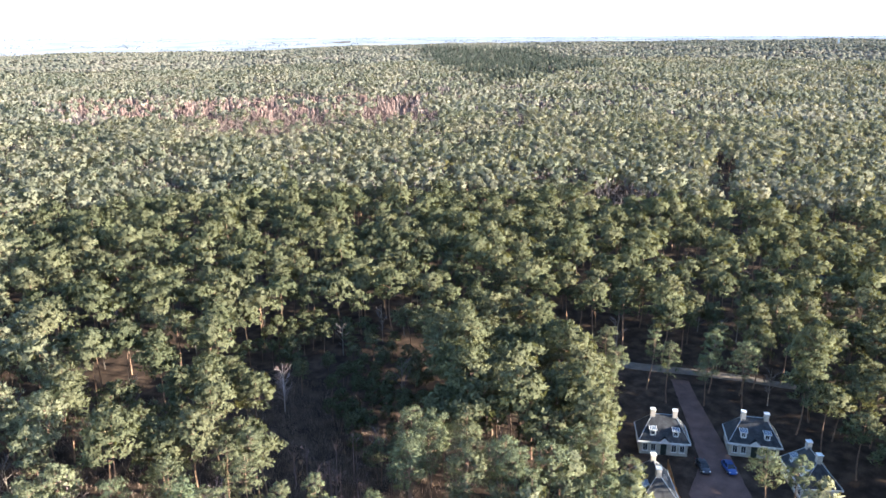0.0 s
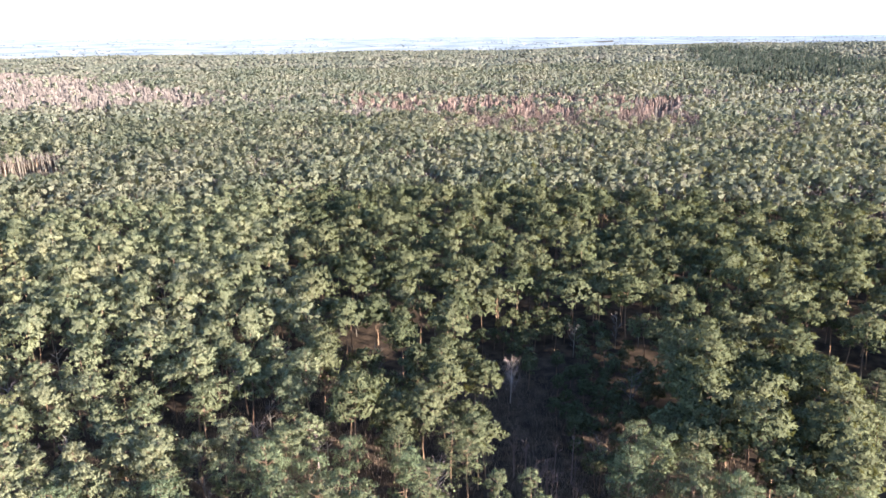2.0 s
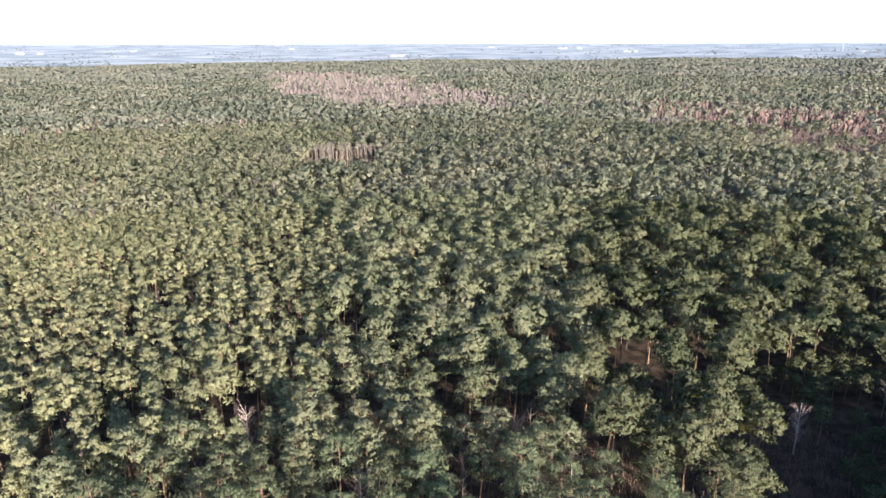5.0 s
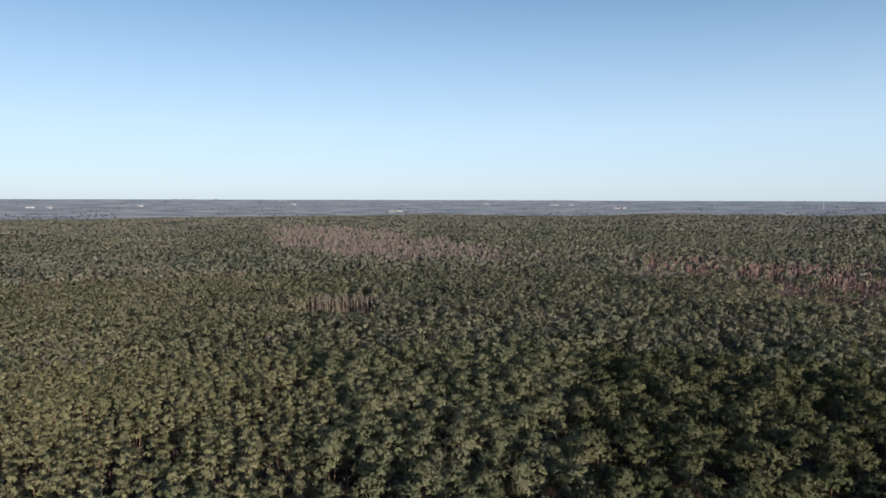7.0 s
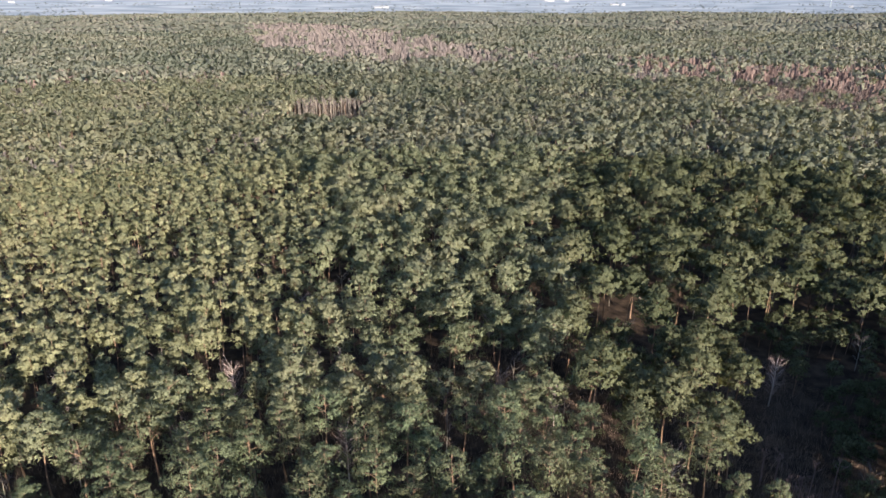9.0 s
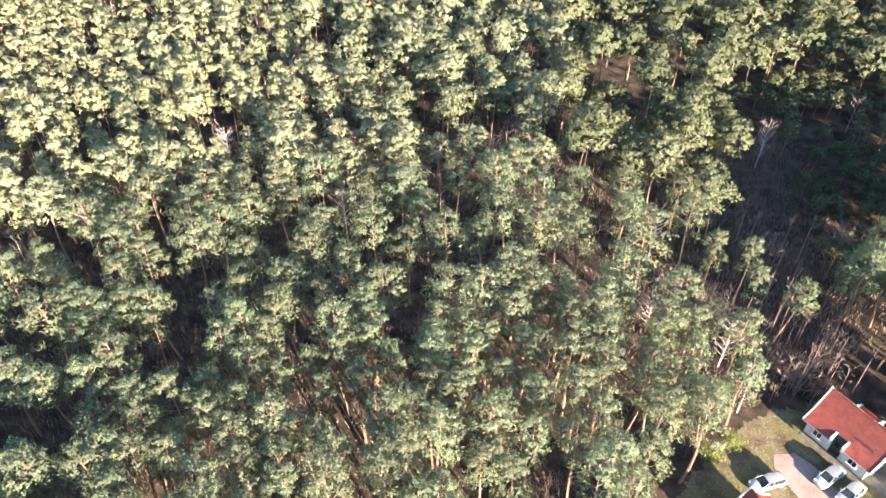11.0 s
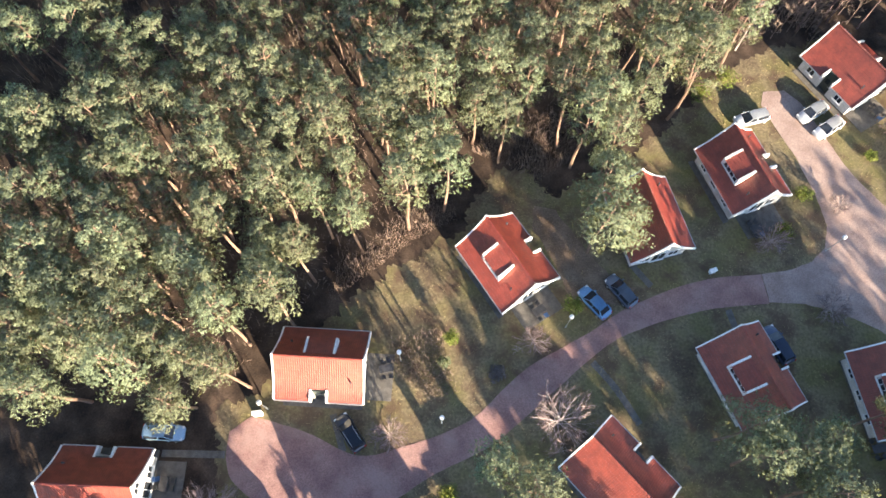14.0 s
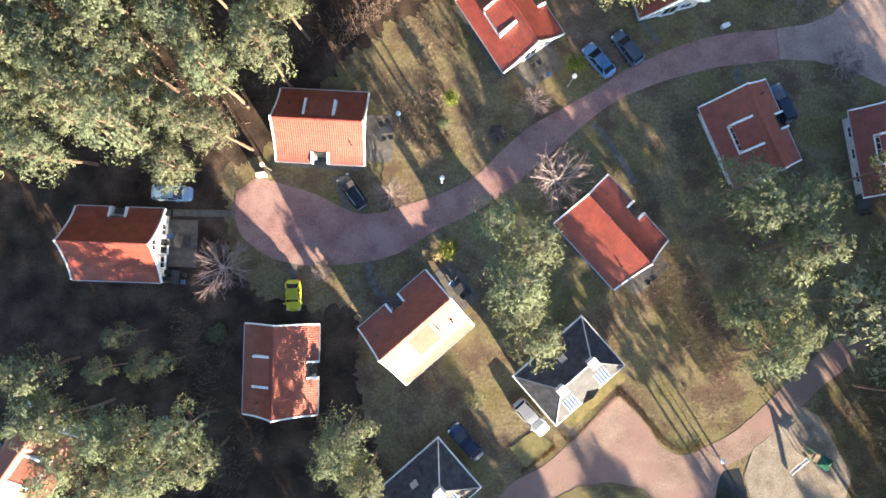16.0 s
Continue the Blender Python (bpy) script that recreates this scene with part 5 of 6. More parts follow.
# needle colours carry more painted haze from ring to ring
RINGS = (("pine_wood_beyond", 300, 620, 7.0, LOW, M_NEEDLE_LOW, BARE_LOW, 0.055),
         ("pine_wood_far", 620, 1300, 8.6, FAR, M_NEEDLE_HAZED, BARE_FAR, 0.10), ("pine_wood_horizon", 1300, 2340, 12.0, VERYFAR, M_NEEDLE_FAR, BARE_FAR, 0.10))
for k, (name, r0, r1, gap, shapes, needle, bare_shapes, share) in enumerate(RINGS):
    xy, rng = forest_places(r0, r1, gap, 202 + k)
    red, bare, lone = leafless(xy, rng, share)
    firs = inside(xy[:, 0] + 30 * drift(xy[:, 0], xy[:, 1], 110, 6), xy[:, 1], FIRS) & (rng.random(len(xy)) < 0.75)
    green = ~(red | bare | lone | firs)
    light = young(xy[:, 0], xy[:, 1]) & (k == 0)
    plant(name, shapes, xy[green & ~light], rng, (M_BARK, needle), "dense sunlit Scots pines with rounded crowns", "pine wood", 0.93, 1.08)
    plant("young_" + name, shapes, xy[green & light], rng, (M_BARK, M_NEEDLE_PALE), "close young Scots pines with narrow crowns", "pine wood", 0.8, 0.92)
    if firs.any():
        plant("fir_stand", FIR_FAR, xy[firs], rng, (M_BARK, M_DARKFIR), "dark pointed firs among the pines", "fir wood", 0.8, 1.1)
    plant("bare_trees" if k < 1 else "bare_stand", bare_shapes, xy[lone | bare], rng, (M_PALEBARK, M_TWIG), "leafless grey brown birches among pines", "bare trees", 0.95, 1.12)
    plant("reddish_stand", bare_shapes, xy[red], rng, (M_PALEBARK, M_TWIG_RED), "reddish brown stand of leafless young trees", "bare trees", 0.95, 1.12)


# tall bare stems behind the felled patch
STEMS = [bare_shape(170 + i, 13.5 + i, 3.0, 26, thick=0.10, sides=4, low=0.6) for i in range(3)]
g = np.random.default_rng(71)
xy = np.stack([g.uniform(-108, -56, 120), 470 - 34 * g.random(120) ** 1.6], -1)
plant("pale_stems", STEMS, xy, g, (M_PALEBARK, M_TWIG), "tall pale bare stems beside a felled patch", "bare trees", 0.85, 1.1)


def pine_tree(k, label="tall Scots pine with bare reddish stem"):
    wood, leaf, soft = NEAR[k]
    t = thing("pine_tree", label, "pine tree", "pines at the edge of the wood")
    a = new("trunk", soup("trunk", wood, (M_BARK,)))
    b = new("crown", soup("crown", leaf, (M_NEEDLE,), None, soft))
    a.parent = b.parent = t
    return t


rng = np.random.default_rng(77)
stock = [pine_tree(k) for k in range(len(NEAR))]
used = set()


def put_pine(x, y, size, spin, k):
    m = pose(x, y, -0.05, 0, 0, spin)
    if k in used:
        t = copy_thing(stock[k], m)
    else:
        used.add(k)
        t = stock[k]
        t.matrix_basis = m
    t.scale = (size, size, size * 1.0)
    return t


for x, y in near_pines:
    put_pine(x, y, rng.uniform(0.86, 1.1), rng.uniform(0, 360), int(rng.integers(5)) + (0 if slender(x, y) else 5))
# brown scrub along the edge of the shaded hollow, thin dead stems within it
g = np.random.default_rng(63)
EDGE = np.array([(32.1, 88.9), (36.7, 83.6), (41.2, 76.2), (44.1, 67.1), (48.2, 64.0), (53.1, 67.3)])
k = g.random(150) * (len(EDGE) - 1.001)
i = k.astype(int)
xy = EDGE[i] + (EDGE[i + 1] - EDGE[i]) * (k - i)[:, None] + g.normal(0, 1.7, (150, 2))
plant("brown_scrub", BARE_MID, xy, g, (M_SCRUB, M_SCRUB), "brown leafless scrub at the edge of the wood", "scrub", 0.22, 0.48)
xy = np.stack([g.uniform(48, 72, 130), g.uniform(62, 112, 130)], -1)
xy = xy[inside(xy[:, 0], xy[:, 1], GAPS[2])][:40]
plant("thin_stems", STEMS, xy, g, (M_TWIG_RED, M_TWIG_RED), "thin reddish dead stems in the shade of the wood", "bare trees", 0.55, 0.8)
# woods and hedgerows far out on the plain
g = np.random.default_rng(88)
r, az = 2380 + 2300 * g.random(9000) ** 1.3, np.radians(g.uniform(-42, 82, 9000))
xy = np.stack([r * np.sin(az), r * np.cos(az)], -1)
xy = xy[(drift(xy[:, 0], xy[:, 1], 520, 41) + 0.5 * drift(xy[:, 0], xy[:, 1], 160, 42) > 0.25) | (np.hypot(xy[:, 0], xy[:, 1]) < 2480)]
plant("plain_woods", VERYFAR, xy, g, (M_BARK, M_FARWOOD), "woods far out on the plain, painted blue grey as haze", "distant woods", 0.5, 0.9)

for k, (x, y) in enumerate(BIRCHES):
    wood, twig, _ = bare_shape(160 + k, 10.0 + k % 4, 4.4, 520, thick=0.022, sides=5, low=0.2)
    t = thing("birch_tree", "leafless birch with pinkish grey twigs among pines", "birch tree", "bare birches in the wood")
    for nm, tri, mat in (("trunk", wood, M_BIRCH), ("twig", twig, M_SPRAY)):
        new(nm, soup(nm, tri, (mat,))).parent = t
    t.matrix_basis = pose(x, y, -0.05, 0, 0, 47 * k)
# single pines between the houses
PINES_AMONG_COTTAGES = [(6.0, 5.6, 0.9), (7.0, 2.8, 1.0), (8.7, -0.4, 1.05), (7.4, -3.4, 0.9), (8.8, -5.8, 0.85), (-9.2, -14.7, 0.8), (-11.1, -17.7, 0.8), (-7.0, -18.9, 0.75), (17.0, 35.4, 0.9), (17.2, 30.4, 0.95), (19.3, 31.0, 0.85), (19.2, 40.4, 0.9)]
PINES_WEST = [(-39.3, -8.6, 0.9), (-39.4, -13.4, 0.9), (-35.5, -13.0, 0.85), (-31.9, -15.6, 0.95), (-28.5, -15.0, 0.9), (-24.2, -14.2, 0.9), (-26.4, -17.8, 1.0), (-23.1, -17.3, 0.85), (-31.0, -19.2, 0.9), (-35.9, -16.8, 0.9), (-32.1, -5.5, 0.55), (-34.2, -9.2, 0.5), (-30.6, -8.7, 0.5), (-27.9, -8.4, 0.5), (-38.9, 24.5, 1.0), (-31.3, 25.1, 1.0), (-25.9, 24.6, 0.95), (-36.7, 21.3, 1.0), (-29.1, 20.7, 0.95), (-33.9, 16.9, 1.0), (-39.8, 16.9, 0.95)]
PINES_EAST = [(29.1, 9.0, 0.85), (31.0, 6.5, 0.85), (33.7, 7.3, 0.9), (35.2, 3.2, 0.95), (33.1, 2.1, 0.85), (32.8, -2.3, 0.8), (33.8, -4.4, 0.85), (32.4, -7.9, 0.85), (30.1, -2.9, 0.6), (38.3, 8.6, 0.7), (43.5, 10.6, 0.85), (44.4, 3.2, 0.9)]
# the first nine are added to keep the hollow in shade
PINES_BY_WHITE_HOUSES = [(67.0, 57.0, 1.0), (71.5, 54.0, 1.0), (75.0, 46.0, 1.0), (70.0, 48.5, 0.95), (73.0, 59.0, 1.05), (78.5, 48.0, 1.0), (64.0, 61.5, 0.9), (74.0, 51.0, 1.0), (69.5, 62.5, 1.0), (62.0, 68.0, 0.7), (39.7, 81.7, 0.9), (38.8, 91.0, 0.9), (45.2, 81.2, 0.85), (44.5, 75.7, 0.8), (48.5, 72.9, 0.8), (62.2, 87.4, 0.6), (43.1, 96.8, 0.9), (102.0, 36.6, 0.95), (105.4, 34.2, 0.85), (84, 57, 1.0), (88.5, 61, 1.0), (85.5, 51.5, 0.9), (80, 54, 1.0), (82, 61, 1.0), (91, 66, 0.95), (76, 50, 1.0), (79, 58, 0.9),
                         (93.5, 62.5, 0.85), (137, 66, 0.9), (128, 76, 0.9), (141, 61, 0.9), (126, 70, 0.85), (131, 64, 0.8), (136, 58, 0.9), (118, 79, 0.85), (112, 76, 0.8), (122, 84, 0.9),
                         (105, 73, 0.85), (99, 68, 0.9)]
for x, y, s in PINES_AMONG_COTTAGES + PINES_WEST + PINES_EAST + PINES_BY_WHITE_HOUSES:
    put_pine(x, y, s, rng.uniform(0, 360), int(rng.integers(2, 8) if 20 < abs(x) < 45 and y < 15 else rng.integers(len(NEAR))))

# pines inferred south of the houses, mostly out of view, whose long shadows cross the lanes
xy, r2 = [], np.random.default_rng(5)
for x in np.arange(-60, 130, 6.4):
    for y in np.arange(-100, -27, 6.4):
        px, py = x + r2.uniform(-2.6, 2.6), y + r2.uniform(-2.6, 2.6)
        if not inside(np.array([px]), np.array([py]), [(-12, -26), (32, -26), (36, -36), (-8, -36)])[0] and not (px > 60 and py > -40):
            xy.append((px, py))
for x in np.arange(60, 104, 7.0):
    for y in np.arange(-36, 60, 7.0):
        if r2.random() < 0.55 and not (x > 86 and y > 34):
            xy.append((x + r2.uniform(-3, 3), y + r2.uniform(-3, 3)))
# further pines added to shade the cottages and lawns
xy = xy + [(x + r2.uniform(-1.5, 1.5), y + r2.uniform(-1.5, 1.5)) for x in np.arange(46, 66, 4.4) for y in np.arange(-26, -5, 4.4)]
xy = xy + [(-22, -26), (-18, -28), (-14, -30), (-25, -29), (-20, -33), (-11, -32), (-16, -35), (-29, -27), (-31, -24)]
xy = xy + [(46, -3), (50, 2), (53, -7), (40, -2.5), (55, -14), (49, -16), (47, 1), (57, -2), (60, -10), (64, 2), (59, 6)]
xy = np.array(xy)
# the sun reaches these places between the southern pines
SUNNY_WEST = [(-12, 14, 4), (-9, 14, 4), (-16, 14, 4), (-19.5, 7, 0), (-17, 4, 0), (-2.5, 6.6, 0), (-4, -10, 4), (-14, -6, 4), (-14, -12, 4), (-4, 13, 0),
              (-32, -14, 9), (-27, -15, 9), (-22, -16, 8.5), (-38, -10, 9), (-40, -6, 9), (-29, -9, 8), (-41.5, -20, 4.5), (-43, -23, 4.5), (-15, -9, 5), (-23, 1.2, 3.5),
              (-14, -11, 4), (-13.5, -8, 3.5)]
SUNNY_MIDDLE = [(12.9, 11.0, 3), (12.9, 11.0, 5), (6, 11, 0), (7.5, 13, 0), (1, -6, 4), (15, -13, 4), (18, -17, 0), (14, -19, 0), (22, -20, 0), (20, -9, 0), (21, -14, 0), (6, -16, 0),
                (9, -15, 1), (5, 26, 4), (9, 25, 4), (4, 19, 0), (2, 16, 0), (13, 31, 0), (15.5, 28, 0), (12.4, 10.5, 6)]
SUNNY_EAST = [(21.2, -6.6, 0), (23.6, -11.5, 0), (17.4, -14.0, 0), (25.6, -6.6, 0), (28.1, -6.6, 0), (23.2, -1.6, 0), (14.5, 5.9, 0), (3.2, -12.8, 0), (47, 45, 0), (44, 40, 0), (47, 33, 0), (53, 52, 4), (40, -18, 0), (38, -21, 0), (26, 38, 4), (35, -13, 0), (42, -8, 0)]
for px, py, pz in SUNNY_WEST + SUNNY_MIDDLE + SUNNY_EAST:
    dx, dy = xy[:, 0] - px, xy[:, 1] - py
    along, off = 0.533 * dx - 0.846 * dy, np.abs(0.846 * dx + 0.533 * dy)
    xy = xy[~((pz + along * 0.2586 > 6.2) & (off < 2.6) & (pz + along * 0.2586 < 15.5))]
# unseen pines added so that their shade falls on chosen roofs and ground
xy = np.concatenate([xy, [(-13.6, -36.5), (-9.6, -37.5), (-5.8, -36.0), (-11.5, -40.5), (-20.4, -35.6), (-14.4, -42.0), (-24.0, -37.5), (-14.5, -26.2), (-11.5, -36.6), (-17.0, -37.0), (-19.0, -40.0), (-7.5, -40.0), (35.0, -29.0), (38.0, -32.0), (33.0, -28.2)]])
inner = np.hypot(xy[:, 0], xy[:, 1]) < 60
plant("pine_wood_south", MID, xy[inner], r2, (M_BARK, M_NEEDLE_MID), "scattered tall Scots pines behind the houses", "pine wood", 0.8, 1.0)
plant("pine_wood_south", [pine_shape(60 + i, 14.6 + (i % 3) * 0.9, 6.2, 13, 14, 1.6, crown=0.40, sides=3, limbs=False, slim=0.46) for i in range(4)], xy[~inner], r2, (M_BARK, M_NEEDLE_MID), "scattered tall Scots pines behind the houses", "pine wood", 0.8, 1.0)


# ---- cars ----
def car(colour, name, label, length=4.4, kind="hatch", rough=0.28, bars=False):
    """A parked car, nose to +x."""
    col = paint(colour[0], colour[1], rough=rough, metal=0.0, coat=0.8)
    c = thing("car", label, "car")
    Lh, W = length / 2, 0.88
    est = kind == "estate"
    # body: stations along x of half width, sill, shoulder
    st = [(-Lh, 0.62, 0.42, 0.72), (-Lh + 0.12, 0.78, 0.28, 0.90), (-Lh + 0.6, W, 0.22, 0.98), (-0.6, W, 0.20, 0.97), (0.7, W, 0.20, 0.95), (Lh - 0.95, W * 0.98, 0.21, 0.90), (Lh - 0.35, W * 0.9, 0.24, 0.78), (Lh - 0.06, 0.66, 0.32, 0.62), (Lh, 0.56, 0.38, 0.52)]
    bm = bmesh.new()
    rings = []
    for x, w, z0, z1 in st:
        rings.append([bm.verts.new((x, y, z)) for y, z in ((-w * 0.92, z0), (-w, (z0 + z1) / 2), (-w * 0.93, z1 - 0.06), (-w * 0.8, z1), (0, z1 + 0.035), (w * 0.8, z1), (w * 0.93, z1 - 0.06), (w, (z0 + z1) / 2), (w * 0.92, z0))])
    for r0, r1 in zip(rings, rings[1:]):
        for k in range(9):
            bm.faces.new((r0[k], r1[k], r1[(k + 1) % 9], r0[(k + 1) % 9]))
    bm.faces.new(rings[0])
    bm.faces.new(rings[-1][::-1])
    bmesh.ops.recalc_face_normals(bm, faces=bm.faces)
    for f in bm.faces:
        f.smooth = True
    part("body", bm, col, c)
    # cabin
    rear = -Lh + (0.28 if est else 0.42)
    top = [(rear, 0.74, 0.96), (rear + (0.22 if est else 0.55), 0.62, 1.42), (-0.25, 0.63, 1.48), (0.45, 0.60, 1.43), (Lh - 1.02, 0.76, 0.93)]
    bm = bmesh.new()
    rings = []
    for x, w, z in top:
        low = 0.93
        rings.append([bm.verts.new((x, y, zz)) for y, zz in ((-0.79, low), (-w, z - 0.02), (0, z), (w, z - 0.02), (0.79, low))])
    for r0, r1 in zip(rings, rings[1:]):
        for k in range(4):
            bm.faces.new((r0[k], r1[k], r1[k + 1], r0[k + 1]))
    bmesh.ops.recalc_face_normals(bm, faces=bm.faces)
    part("window_band", bm, M_GLASS, c, "dark tinted car windows")
    bm = bmesh.new()                                          # roof skin
    rr = []
    for x, w, z in ((top[1][0] - 0.04, 0.62, 1.435), (-0.25, 0.65, 1.51), (0.42, 0.62, 1.455)):
        rr.append([bm.verts.new((x, y, z - 0.045 * abs(y / w) ** 3)) for y in (-w, -w * 0.6, 0, w * 0.6, w)])
    for r0, r1 in zip(rr, rr[1:]):
        for k in range(4):
            bm.faces.new((r0[k], r1[k], r1[k + 1], r0[k + 1]))
    bmesh.ops.solidify(bm, geom=bm.faces[:], thickness=0.03)
    part("roof", bm, col, c)
    for s in (-1, 1):
        for p, q, r0, r1 in (((Lh - 1.02, s * 0.765, 0.95), (0.45, s * 0.615, 1.45), 0.045, 0.04), ((-0.25, s * 0.80, 0.95), (-0.25, s * 0.645, 1.49), 0.05, 0.04), ((rear + 0.05, s * 0.75, 0.97), (top[1][0], s * 0.63, 1.43), 0.09, 0.06)):
            bm = bmesh.new()
            tube(bm, [p, q], [r0, r1], 5)
            part("pillar", bm, col, c)
        bm = bmesh.new()
        box(bm, 0.78, s * 0.92 - 0.1, 0.98, 0.95, s * 0.92 + 0.1, 1.12, bevel=0.03)
        part("mirror", bm, col, c)
        bm = bmesh.new()
        box(bm, Lh - 0.42, s * 0.62 - 0.16, 0.60, Lh - 0.12, s * 0.62 + 0.14, 0.74, bevel=0.03)
        part("headlight", bm, M_LENS, c)
        bm = bmesh.new()
        box(bm, -Lh + 0.02, s * 0.64 - 0.12, 0.72, -Lh + 0.16, s * 0.64 + 0.1, 0.90, bevel=0.02)
        part("tail_light", bm, M_LAMP, c)
        if bars:
            bm = bmesh.new()
            tube(bm, [(-1.5, s * 0.56, 1.5), (0.3, s * 0.56, 1.54)], [0.03, 0.03], 5)
            part("roof_bar", bm, M_METAL, c)
        for x in (-Lh + 0.85, Lh - 0.85):
            bm = bmesh.new()
            tube(bm, [(x, s * 0.66, 0.32), (x, s * 0.70, 0.32), (x, s * 0.87, 0.32), (x, s * 0.90, 0.32)], [0.28, 0.32, 0.32, 0.28], 14)
            w = part("wheel", bm, M_RUBBER, c)
            bm = bmesh.new()
            tube(bm, [(x, s * 0.895, 0.32), (x, s * 0.915, 0.32)], [0.21, 0.18], 10)
            part("rim", bm, M_METAL, w)
    return c


for args, x, y, a in (
        (dict(colour=("blue_grey_car", (0.22, 0.36, 0.52)), name="", label="pale blue estate car parked on grass", length=4.5, kind="estate"), -29.4, 9.4, -3),
        (dict(colour=("black_car", (0.015, 0.02, 0.035)), name="", label="black estate car with silver roof bars", length=4.4, kind="estate", bars=True), -9.6, 9.5, 125),
        (dict(colour=("yellow_car", (0.62, 0.60, 0.03)), name="", label="small bright yellow hatchback parked by a cottage", length=3.45), -16.0, -1.8, -88),
        (dict(colour=("blue_car", (0.10, 0.25, 0.46)), name="", label="mid blue hatchback parked by the lane", length=4.4), 17.6, 24.2, 130),
        (dict(colour=("grey_car", (0.09, 0.12, 0.17)), name="", label="dark grey blue estate car by the lane", length=4.4, kind="estate"), 20.8, 25.6, 127),
        (dict(colour=("navy_car", (0.03, 0.05, 0.10)), name="", label="dark blue estate car beside a cottage", length=4.7, kind="estate"), 37.8, 19.4, 115),
        (dict(colour=("white_car", (0.44, 0.46, 0.48)), name="", label="white car beside the slate roofed house", length=4.6, kind="estate"), 9.9, -15.0, -47),
        (dict(colour=("deep_navy_car", (0.012, 0.025, 0.07)), name="", label="navy saloon parked on shaded grass", length=4.6), 2.8, -17.6, 132),
        (dict(colour=("white_estate", (0.46, 0.48, 0.50)), name="", label="white estate car at the head of the drive", length=4.7, kind="estate"), 39.6, 49.0, -164),
        (dict(colour=("silver_car", (0.42, 0.44, 0.46)), name="", label="silver hatchback in a parking bay", length=4.5, rough=0.3), 47.6, 50.0, -148),
        (dict(colour=("silver_car_pale", (0.48, 0.49, 0.50)), name="", label="pale silver saloon in a parking bay", length=4.5, rough=0.3), 49.2, 47.7, -146),
        (dict(colour=("black_blue_car", (0.02, 0.025, 0.04)), name="", label="dark car on the red drive", length=4.3), 109.6, 52.2, -130),
        (dict(colour=("bright_blue_car", (0.02, 0.08, 0.32)), name="", label="bright blue hatchback on the red drive", length=4.1), 112.9, 48.8, -130)):
    car(**args).matrix_basis = turned(x, y, a, 0.03)


# ---- garden furniture ----
def table():
    t = thing("garden_table", "dark garden table on the terrace", "table", "garden furniture")
    bm = bmesh.new()
    box(bm, -0.75, -0.45, 0.70, 0.75, 0.45, 0.75, bevel=0.015)
    part("tabletop", bm, M_DARK, t)
    for x in (-0.65, 0.65):
        for y in (-0.36, 0.36):
            bm = bmesh.new()
            tube(bm, [(x, y, 0.0), (x, y, 0.70)], [0.03, 0.03], 6)
            part("leg", bm, M_DARK, t)
    return t


def chair(mat, label):
    t = thing("garden_chair", label, "chair", "garden furniture")
    bm = bmesh.new()
    box(bm, -0.25, -0.25, 0.40, 0.25, 0.25, 0.45, bevel=0.015)
    part("seat", bm, mat, t)
    bm = bmesh.new()
    box(bm, -0.25, 0, 0, 0.25, 0.04, 0.5, pose(0, 0.22, 0.45, -12, 0, 0), bevel=0.01)
    part("backrest", bm, mat, t)
    for x in (-0.22, 0.22):
        for y in (-0.22, 0.22):
            bm = bmesh.new()
            tube(bm, [(x, y, 0.0), (x * 0.95, y * 0.95, 0.40)], [0.02, 0.02], 5)
            part("leg", bm, mat, t)
    return t


tab, dark_chair, blue_chair = table(), chair(M_DARK, "dark plastic garden chair by a table"), chair(M_CUSHION, "garden chair with blue cushion on a terrace")
first = [True, True, True]


def place(ob, k, m):
    if first[k]:
        first[k] = False
        ob.matrix_basis = m
        return ob
    return copy_thing(ob, m)


for i, (x, y, a) in enumerate(((-6.0, 16.4, 10), (11.2, 23.2, 33), (-28.9, 0.2, 80), (-28.6, 4.2, 85), (2.2, -1.0, 40), (22.4, 0.6, 40), (37.7, 33.6, 20), (56.0, 50.2, 30), (46.6, 8.2, 10))):
    place(tab, 0, turned(x, y, a, 0.06))
    for j in range(4):
        q = turned(x, y, a) @ turned((-0.4, 0.42, -0.4, 0.42)[j], (0.85, 0.85, -0.85, -0.85)[j], (0, 8, 180, 172)[j] + i * 3)
        p = q.translation
        ang = math.degrees(q.to_euler().z)
        k = 2 if (i + j) % 5 == 4 else 1
        place(dark_chair if k == 1 else blue_chair, k, turned(p.x, p.y, ang, 0.06))


# ---- lamps, cabinets, bins ----
def street_lamp(label):
    t = thing("street_lamp", label, "street lamp", "lane lamps")
    bm = bmesh.new()
    tube(bm, [(0, 0, 0), (0, 0, 0.9), (0, 0, 0.92), (0, 0, 4.0)], [0.075, 0.075, 0.05, 0.04], 8)
    part("post", bm, M_METAL, t)
    bm = bmesh.new()
    tube(bm, [(0, 0, 4.0), (0, 0, 4.12), (0, 0, 4.34), (0, 0, 4.42)], [0.1, 0.26, 0.24, 0.06], 12)
    part("lantern", bm, M_WHITE, t, "white dome lantern")
    return t


lamp = street_lamp("white domed lamp on a thin grey post")
lamp.matrix_basis = turned(-18.7, 12.0, 0)
for x, y in ((29.2, -18.8), (45.8, 31.0), (0.2, 10.6), (-4.4, 17.4), (14.2, 21.4), (47.8, -3.2)):
    copy_thing(lamp, turned(x, y, 0))


